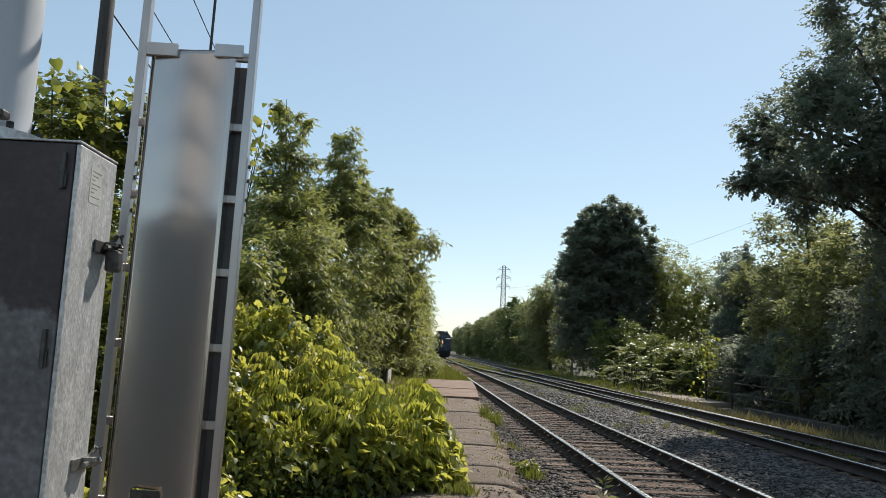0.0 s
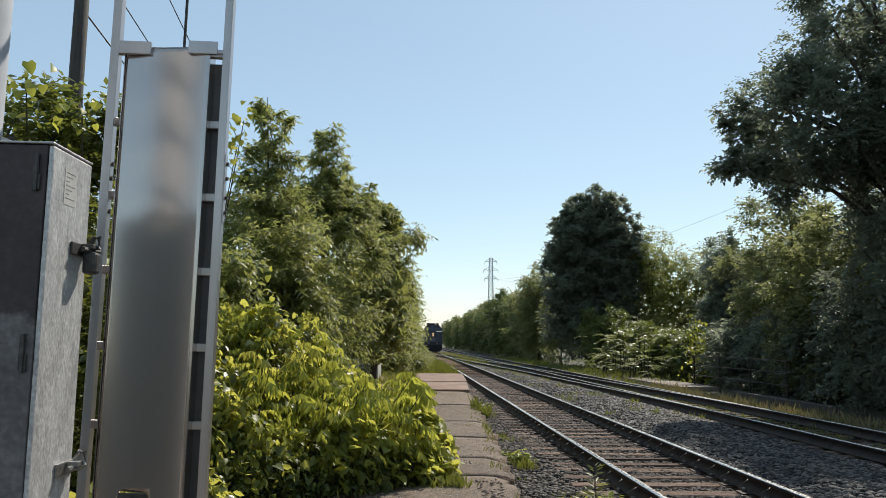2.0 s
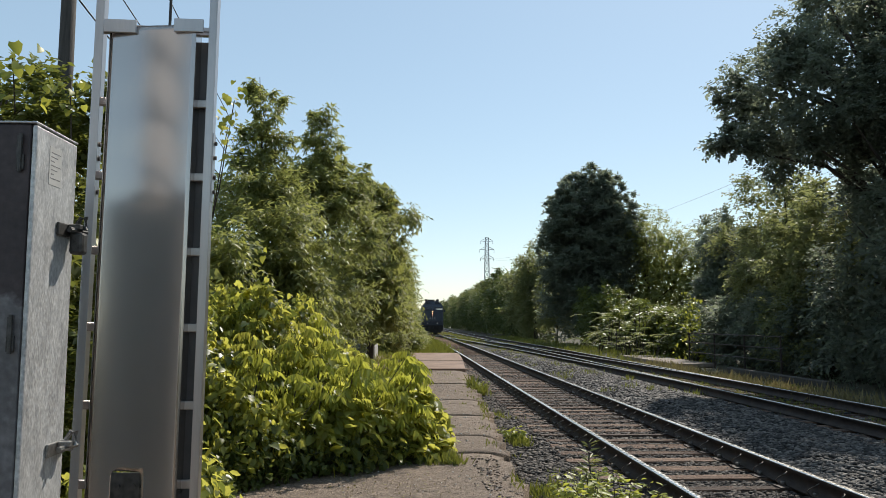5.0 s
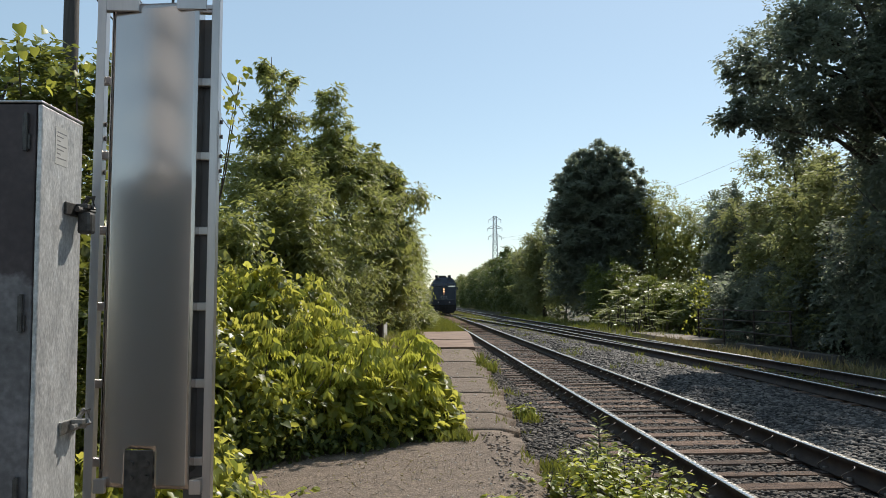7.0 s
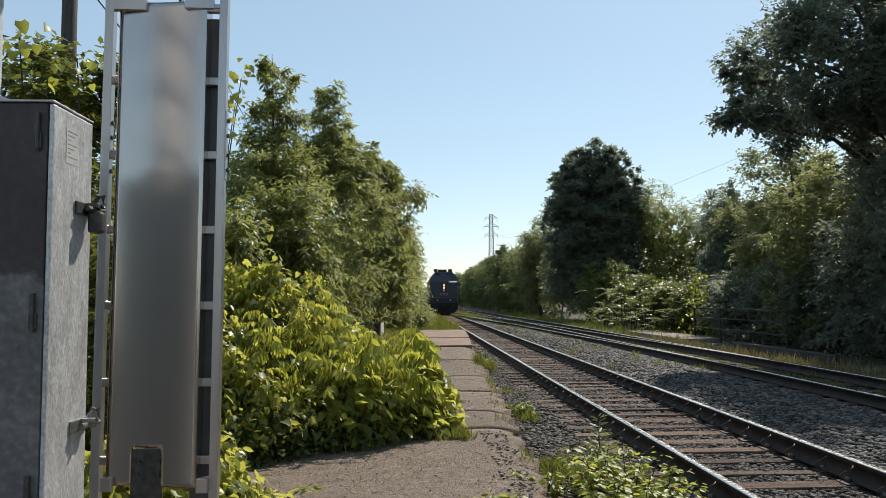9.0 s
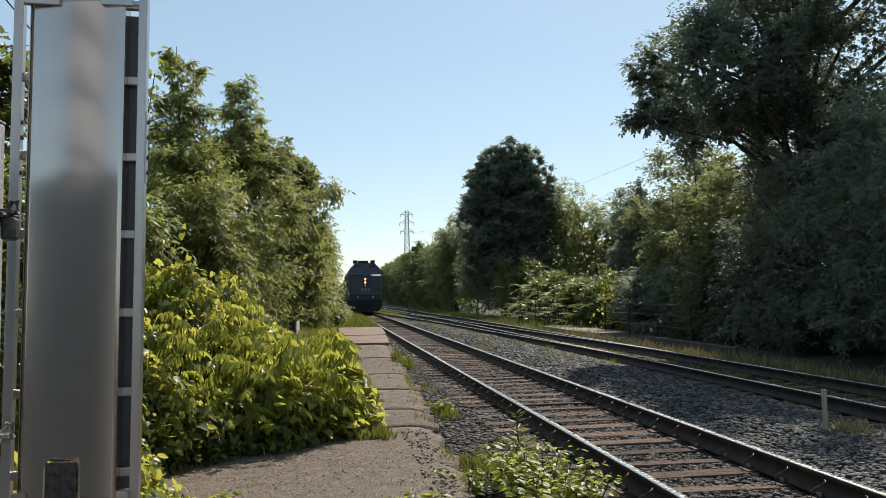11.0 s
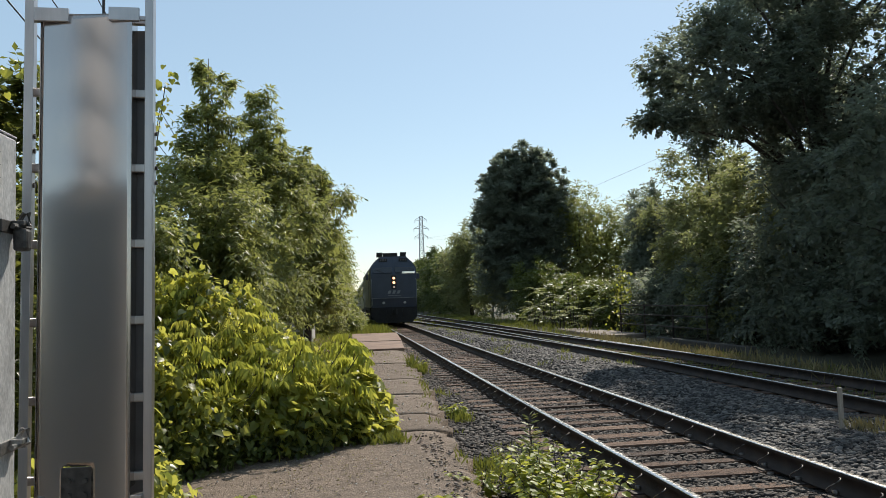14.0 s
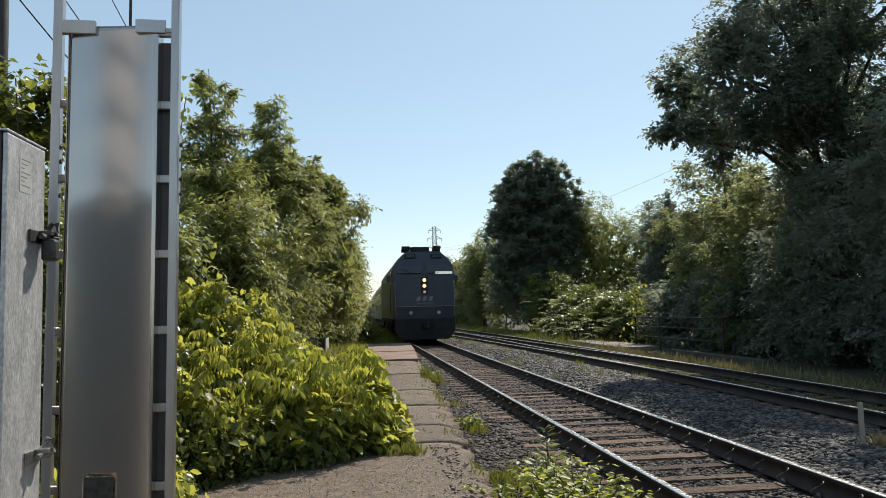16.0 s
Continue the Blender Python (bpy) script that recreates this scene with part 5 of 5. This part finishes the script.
for i, (x, y, h) in enumerate([(1.85, 6.95, 0.5), (2.08, 6.75, 0.5), (2.12, 6.35, 0.42), (2.15, 6.05, 0.36), (1.78, 6.7, 0.46), (1.95, 6.5, 0.46), (1.75, 6.35, 0.40), (2.0, 6.2, 0.36), (1.85, 6.0, 0.30), (1.36, 7.0, 0.22)]):
    weed(x, y, h, 610 + i, 1, "low weed with yellow-green leaves")
for i, (x, y, h) in enumerate([(0.78, 5.9, 0.17), (0.86, 5.85, 0.15), (-1.05, 6.2, 0.3), (-0.9, 6.0, 0.25), (1.85, 11.4, 0.22), (1.9, 18.6, 0.3)]):
    weed(x, y, h, 630 + i, 1, "small weed with yellow-green leaves")
drng = np.random.default_rng(91)
n = 420
dp = np.stack([drng.normal(0.1, 0.55, n), drng.normal(7.4, 0.7, n), np.full(n, 0.012)], -1)
dp = dp[dp[:, 0] < 1.2]
n = len(dp)
tagged(new("fallen_petals", leaf_mesh("fallen_petals", dp, drng.normal(size=(n, 3)) * (1, 1, 0.1), np.array([0, 0, 1.0]) + drng.normal(size=(n, 3)) * 0.4, drng.uniform(0.012, 0.04, n), drng.uniform(0.008, 0.02, n), DRY)), "pale fallen leaf scraps on the asphalt", "leaf litter", kind="stuff")

# ---- small trackside things ----
stake = thing("stake", 6.02, 8.75, -0.17, "square pale wooden survey stake in the ballast", "stake")
part("shaft", box(-0.024, 0.024, -0.02, 0.02, -0.1, 0.52, 0.003), PALE, stake)
barrier = thing("concrete_block", -1.12, 31.6, -0.02, "pale concrete kerb block at the platform's back", "block")
part("block", box(-0.17, 0.17, -1.6, 1.6, 0, 0.62, 0.02), PALE_CONCRETE, barrier)
ledge = thing("concrete_ledge", 11.4, 33.0, -0.26, "low pale concrete ledge across the tracks", "ledge")
part("ledge", box(-0.7, 0.9, -3.0, 4.5, 0, 0.16, 0.02), CONCRETE, ledge)
beam = thing("timber", 11.3, 23.0, -0.26, "old grey timber lying under the trees", "timber")
part("beam", box(-0.12, 0.12, -3.0, 3.2, 0.0, 0.24, 0.02), POLEWOOD, beam)
fence = thing("fence", 12.0, 28.0, -0.26, "dark low pipe fence under the trees", "fence")
for y in (-4, -1.4, 1.2, 3.8):
    part("post", tube([(0, y, 0), (0, y, 1.35)], 0.03, 8), RAIL, fence)
for z in (0.55, 0.95, 1.32):
    part("rail", tube([(-0.02, -4.2, z), (-0.02, 4.0, z)], 0.02, 8), RAIL, fence)

machine = thing("switch_machine", 6.42, 6.96, -0.17, "grey metal point machine with rods beside the track", "point machine", turn=-52)
machine.scale = (0.72, 1, 1)
part("sleeper", box(-0.75, 0.95, -0.16, 0.16, -0.12, 0.03, 0.01), TIE, machine, "timber sleeper")
hood = prism([(-0.20, 0.05), (0.20, 0.05), (0.19, 0.16), (0.13, 0.27), (-0.13, 0.27), (-0.19, 0.16)], -0.11, 0.13)
bmesh.ops.bevel(hood, geom=hood.edges[:], offset=0.008, segments=2, affect="EDGES")
part("hood", hood, MACHINE, machine, "pale sloped metal hood")
part("handle", box(0.02, 0.05, -0.125, -0.111, 0.17, 0.22, 0.002), HARDWARE, machine)
part("bed_plate", box(-0.62, 0.62, -0.14, 0.16, 0.03, 0.05, 0.004), MACHINE, machine)
gear = tube([(-0.52, -0.03, 0.12), (-0.38, -0.03, 0.12)], [0.085, 0.085], 18)
tube([(-0.56, -0.03, 0.12), (-0.52, -0.03, 0.12)], [0.05, 0.08], 18, gear)
part("gear_case", gear, MACHINE, machine, "round pale gear case")
for x in (-0.33, -0.24):
    part("lug", box(x - 0.02, x + 0.02, -0.12, 0.08, 0.05, 0.19, 0.008), MACHINE, machine)
part("throw_rod", tube([(-0.95, -0.06, 0.15), (-0.5, -0.04, 0.12)], 0.016, 8), CHROME, machine)
for z, y in ((0.11, -0.13), (0.15, -0.10)):
    part("rod", tube([(-0.36, y, z - 0.02), (0.1, y - 0.01, z), (0.9, y - 0.02, z - 0.02)], 0.017, 8), MACHINE, machine)
for x in (-0.42, -0.12, 0.33):
    b = box(x - 0.03, x + 0.03, -0.17, -0.08, 0.05, 0.14, 0.006)
    tube([(x, -0.175, 0.1), (x, -0.155, 0.1)], 0.02, 8, b)
    part("bearing", b, MACHINE, machine)
part("step_plate", box(0.22, 0.86, -0.36, -0.17, 0.05, 0.062, 0.003), MACHINE, machine)
part("side_box", box(0.30, 0.85, -0.14, 0.14, 0.05, 0.16, 0.012), MACHINE, machine)

# ---- train ----
loco = thing("locomotive", MAIN_X, 138, 0, "dark blue-grey diesel passenger locomotive with lit headlamps", "locomotive")
BODY = [(-1.54, 1.15), (1.54, 1.15), (1.54, 3.72), (1.30, 4.10), (0.85, 4.52), (-0.85, 4.52), (-1.30, 4.10), (-1.54, 3.72)]
body = prism(BODY, 0.42, 17.0)
part("body", body, LOCO_SIDE, loco, "grey-green body sides")
nose = bmesh.new()
front = [(-1.46, 1.15, 0.10), (1.46, 1.15, 0.10), (1.50, 1.76, 0.02), (1.50, 3.32, 0.06), (1.46, 3.78, 0.26), (1.24, 4.10, 0.36), (0.80, 4.50, 0.50), (-0.80, 4.50, 0.50), (-1.24, 4.10, 0.36), (-1.46, 3.78, 0.26), (-1.50, 3.32, 0.06), (-1.50, 1.76, 0.02)]
fv = [nose.verts.new((x, y - 0.12, z)) for x, z, y in front]
bv = [nose.verts.new((x * 1.025, 0.9, z)) for x, z, y in front]
mid = [nose.verts.new((0, front[i][2] - 0.18, front[i][1])) for i in (0, 2, 3, 4, 5, 6)]
for i in range(12):
    nose.faces.new((fv[i], fv[(i + 1) % 12], bv[(i + 1) % 12], bv[i]))
R_, L_ = (1, 2, 3, 4, 5, 6), (0, 11, 10, 9, 8, 7)
for i in range(5):
    nose.faces.new((mid[i], fv[R_[i]], fv[R_[i + 1]], mid[i + 1]))
    nose.faces.new((fv[L_[i]], mid[i], mid[i + 1], fv[L_[i + 1]]))
bmesh.ops.recalc_face_normals(nose, faces=nose.faces[:])
part("nose", nose, LOCO, loco, "dark blue-grey cab front")
for s in (-1, 1):
    q = bmesh.new()
    vs = [q.verts.new(p) for p in ((s * 0.10, -0.145, 3.40), (s * 1.38, -0.065, 3.40), (s * 1.34, 0.095, 3.74), (s * 0.10, 0.055, 3.80))]
    q.faces.new(vs if s > 0 else vs[::-1])
    ex = bmesh.ops.extrude_face_region(q, geom=q.faces[:])
    for v in [g for g in ex["geom"] if isinstance(g, bmesh.types.BMVert)]:
        v.co.y -= 0.02
        v.co.z += 0.01
    part("windshield", q, GLASS, loco, "dark windshield pane")
    part("wiper", tube([(s * 0.6, -0.16, 3.38), (s * 1.1, -0.02, 3.62)], 0.012, 5), UNDER, loco)
    part("number_board", box(s * 0.66 - 0.27, s * 0.66 + 0.27, 0.18, 0.30, 4.16, 4.36, 0.01), UNDER, loco)
    for k in range(4):
        part("number_bar", box(s * 0.66 - 0.19 + k * 0.11, s * 0.66 - 0.13 + k * 0.11, 0.172, 0.179, 4.20, 4.32), SHADED_METAL, loco)
    part("ditch_light", tube([(s * 0.69, -0.16, 1.45), (s * 0.69, -0.07, 1.45)], 0.085, 16), TRIM, loco, "unlit chrome ditch light")
    part("handrail", tube([(s * 1.42, -0.17, 1.3), (s * 1.46, -0.2, 1.9), (s * 1.46, -0.2, 2.9), (s * 1.45, -0.1, 3.0)], 0.018, 6), LATTICE, loco)
    part("cab_door", box(s * 1.56 - 0.012, s * 1.56 + 0.012, 2.7, 3.45, 1.4, 3.5, 0.005), LOCO, loco)
    part("side_window", box(s * 1.56 - 0.014, s * 1.56 + 0.014, 1.2, 2.3, 2.95, 3.6, 0.02), GLASS, loco)
    part("mirror", box(s * 1.7 - 0.1, s * 1.7 + 0.1, 0.9, 0.96, 3.0, 3.35, 0.01), LOCO, loco)
    part("side_band", box(s * 1.56 - 0.01, s * 1.56 + 0.01, 3.7, 16.8, 1.75, 2.35, 0.003), LATTICE, loco, "grey stripe along the body")
    part("side_sill", box(s * 1.5 - 0.05, s * 1.5 + 0.05, 0.9, 16.9, 0.95, 1.15, 0.01), UNDER, loco)
    for k in range(4):
        part("step", box(s * 1.42 - 0.12, s * 1.42 + 0.12, 0.1, 0.4, 0.35 + 0.27 * k, 0.38 + 0.27 * k, 0.004), UNDER, loco)
part("visor_strip", box(0.56, 1.40, -0.135, -0.115, 3.34, 3.47, 0.004), CHROME, loco, "bright reflecting strip below the windshield")
part("sill_stripe", box(-1.50, 1.50, -0.19, -0.165, 1.74, 1.77, 0.004), LATTICE, loco, "thin pale stripe across the front")
hl = part("headlight_housing", box(-0.17, 0.17, -0.16, -0.10, 2.34, 3.22, 0.03), UNDER, loco)
for z in (3.05, 2.76):
    part("headlamp", tube([(0, -0.19, z), (0, -0.155, z)], 0.088, 20), LAMP_ON, hl, "lit round headlamp")
part("marker_lamp", tube([(0, -0.185, 2.47), (0, -0.155, 2.47)], 0.07, 16), LAMP_DIM, hl, "dim small lamp")
lg = bmesh.new()
for dx in (-0.30, 0.0, 0.30):
    prism([(dx - 0.13, 2.03), (dx + 0.05, 2.03), (dx + 0.13, 2.24), (dx - 0.05, 2.24)], -0.178, -0.172, lg)
part("emblem", lg, LATTICE, loco, "pale slanted emblem blocks")
part("emblem_bar", box(-0.40, 0.45, -0.178, -0.172, 1.90, 1.93), LATTICE, loco)
part("roof_box", box(-0.62, 0.32, 0.35, 1.2, 4.50, 4.74, 0.03), UNDER, loco)
for x in (-0.86, 0.70):
    hb = tube([(x, 0.25, 4.68), (x, 0.45, 4.67), (x, 0.75, 4.66)], [0.10, 0.05, 0.03], 12)
    for dx in (-0.13, 0.13):
        tube([(x + dx, 0.3, 4.70), (x + dx, 0.45, 4.69), (x + dx, 0.7, 4.67)], [0.085, 0.045, 0.025], 12, hb)
    box(x - 0.2, x + 0.2, 0.62, 0.76, 4.48, 4.68, 0.01, hb)
    part("horn", hb, UNDER, loco, "cluster of dark air horns", smooth=False)
pilot = prism([(-1.48, 1.15), (1.48, 1.15), (1.48, 0.55), (1.15, 0.14), (-1.15, 0.14), (-1.48, 0.55)], -0.18, 0.35)
part("pilot", pilot, UNDER, loco, "dark snow pilot")
cp = box(-0.16, 0.16, -0.55, -0.16, 0.72, 1.0, 0.03)
tube([(0.05, -0.6, 0.7), (0.05, -0.6, 1.02)], 0.09, 10, cp)
part("coupler", cp, UNDER, loco)
for x in (-0.55, 0.5):
    part("air_hose", tube([(x, -0.2, 0.95), (x, -0.4, 0.8), (x, -0.42, 0.5), (x + 0.1, -0.35, 0.38)], 0.028, 6), UNDER, loco)
for y in (5.5, 8.5, 11.5):
    part("roof_fan", tube([(0, y, 4.5), (0, y, 4.66)], 0.7, 20), UNDER, loco)
part("fuel_tank", box(-1.35, 1.35, 6.4, 10.6, 0.25, 1.1, 0.12), UNDER, loco)
WHEELS = []
wb = tube([(-0.80, 0, 0), (-0.66, 0, 0)], [0.51, 0.51], 28)
tube([(-0.67, 0, 0), (-0.63, 0, 0)], [0.54, 0.54], 28, wb)
tube([(0.66, 0, 0), (0.80, 0, 0)], [0.51, 0.51], 28, wb)
tube([(0.63, 0, 0), (0.67, 0, 0)], [0.54, 0.54], 28, wb)
tube([(-0.66, 0, 0), (0.66, 0, 0)], [0.09, 0.09], 12, wb)
for a in range(5):
    for s in (-0.80, 0.80):
        tube([(s, 0.3 * math.cos(a * 1.2566), 0.3 * math.sin(a * 1.2566)), (s * 1.03, 0.3 * math.cos(a * 1.2566), 0.3 * math.sin(a * 1.2566))], 0.06, 6, wb)
wheel_mesh = mesh_of("wheelset", wb, UNDER)
for y in (2.2, 4.95, 12.05, 14.8):
    w = part("wheelset", wheel_mesh, None, loco)
    WHEELS.append((w, y))
for y in (3.6, 13.4):
    for s in (-1, 1):
        part("truck_frame", prism([(y - 2.0, 0.45), (y - 1.2, 0.35), (y + 1.2, 0.35), (y + 2.0, 0.45), (y + 1.8, 0.85), (y - 1.8, 0.85)], s * 1.0 - 0.08, s * 1.0 + 0.08), UNDER, loco).matrix_basis = pose(0, 0, 0, 0, 0, 0) @ Matrix(((0, 1, 0, 0), (1, 0, 0, 0), (0, 0, 1, 0), (0, 0, 0, 1)))


def coach(y):
    ob = thing("passenger_coach", MAIN_X, y, 0, "fluted stainless passenger coach with dark windows", "railway coach", "coaches behind the locomotive")
    prof = [(-1.5, 1.0), (1.5, 1.0), (1.53, 2.0), (1.50, 3.3), (1.25, 3.85), (0.7, 4.1), (-0.7, 4.1), (-1.25, 3.85), (-1.50, 3.3), (-1.53, 2.0)]
    part("body", prism(prof, 0.0, 25.0), COACH, ob, "dull stainless fluted body")
    for s in (-1, 1):
        for k in range(11):
            part("window", box(s * 1.53 - 0.02, s * 1.53 + 0.02, 1.8 + k * 2.0, 3.2 + k * 2.0, 2.15, 2.95, 0.01), GLASS, ob)
        for k in range(4):
            part("flute", box(s * 1.535 - 0.012, s * 1.535 + 0.012, 0.1, 24.9, 1.2 + k * 0.18, 1.27 + k * 0.18, 0.003), TRIM, ob)
    for yy in (3.2, 21.8):
        part("bogie", box(-1.1, 1.1, yy - 1.6, yy + 1.6, 0.3, 0.95, 0.08), UNDER, ob)
        for d in (-1.1, 1.1):
            part("wheelset", wheel_mesh, None, ob).matrix_basis = pose(0, yy + d, 0.46)
    part("undergear", box(-1.2, 1.2, 6, 19, 0.45, 1.0, 0.05), UNDER, ob)
    part("gangway", box(-0.6, 0.6, -0.4, 0.02, 1.1, 3.6, 0.04), UNDER, ob)
    return ob


COACHES = [(coach(138 + 17.5 + k * 25.6), 17.5 + k * 25.6) for k in range(4)]


# ---- what moves ----
def motions():
    """The train comes down the main line at a steady pace."""
    speed, start = 6.25, 138.0

    def at(t, back, length):
        y = start - speed * t + back
        a, b = float(track_x(y)), float(track_x(y + length))
        za, zb = float(track_z(y)), float(track_z(y + length))
        return pose(MAIN_X + a, y, za, math.degrees(math.atan2(zb - za, length)), 0, -math.degrees(math.atan2(b - a, length)))

    times = [k * 0.5 for k in range(33)]
    walk(loco, [(t, at(t, 0.0, 15)) for t in times])
    for ob, back in COACHES:
        walk(ob, [(t, at(t, back, 22)) for t in times])
    # the slender trees lean back and forth in the breeze
    lean = [(0, -1.3), (1, -1.35), (2, -1.2), (3, -1.15), (4, -1.35), (5.2, -1.1), (6.5, -0.6), (7, 0), (7.5, 0.05), (8, 0.2), (9.2, 0.4), (10.5, -0.2), (11, -0.7), (11.5, -1.4), (12, -1.8), (12.5, -1.7), (13, -0.2), (13.5, 1.8), (14, 2.7), (14.5, 2.8), (15, 1.3), (15.5, 0), (16, -0.3)]
    for ob, share in zip(SWAYING, (1.0, 0.5)):
        x, y, z = ob.location
        walk(ob, [(t, pose(x, y, z, 0, a * share, 0)) for t, a in lean])
    turn = math.degrees(speed / 0.51)
    for w, y in WHEELS:
        walk(w, [(k * 0.1, pose(0, y, 0.51, (turn * k * 0.1) % 360, 0, 0)) for k in range(161)])


motions()
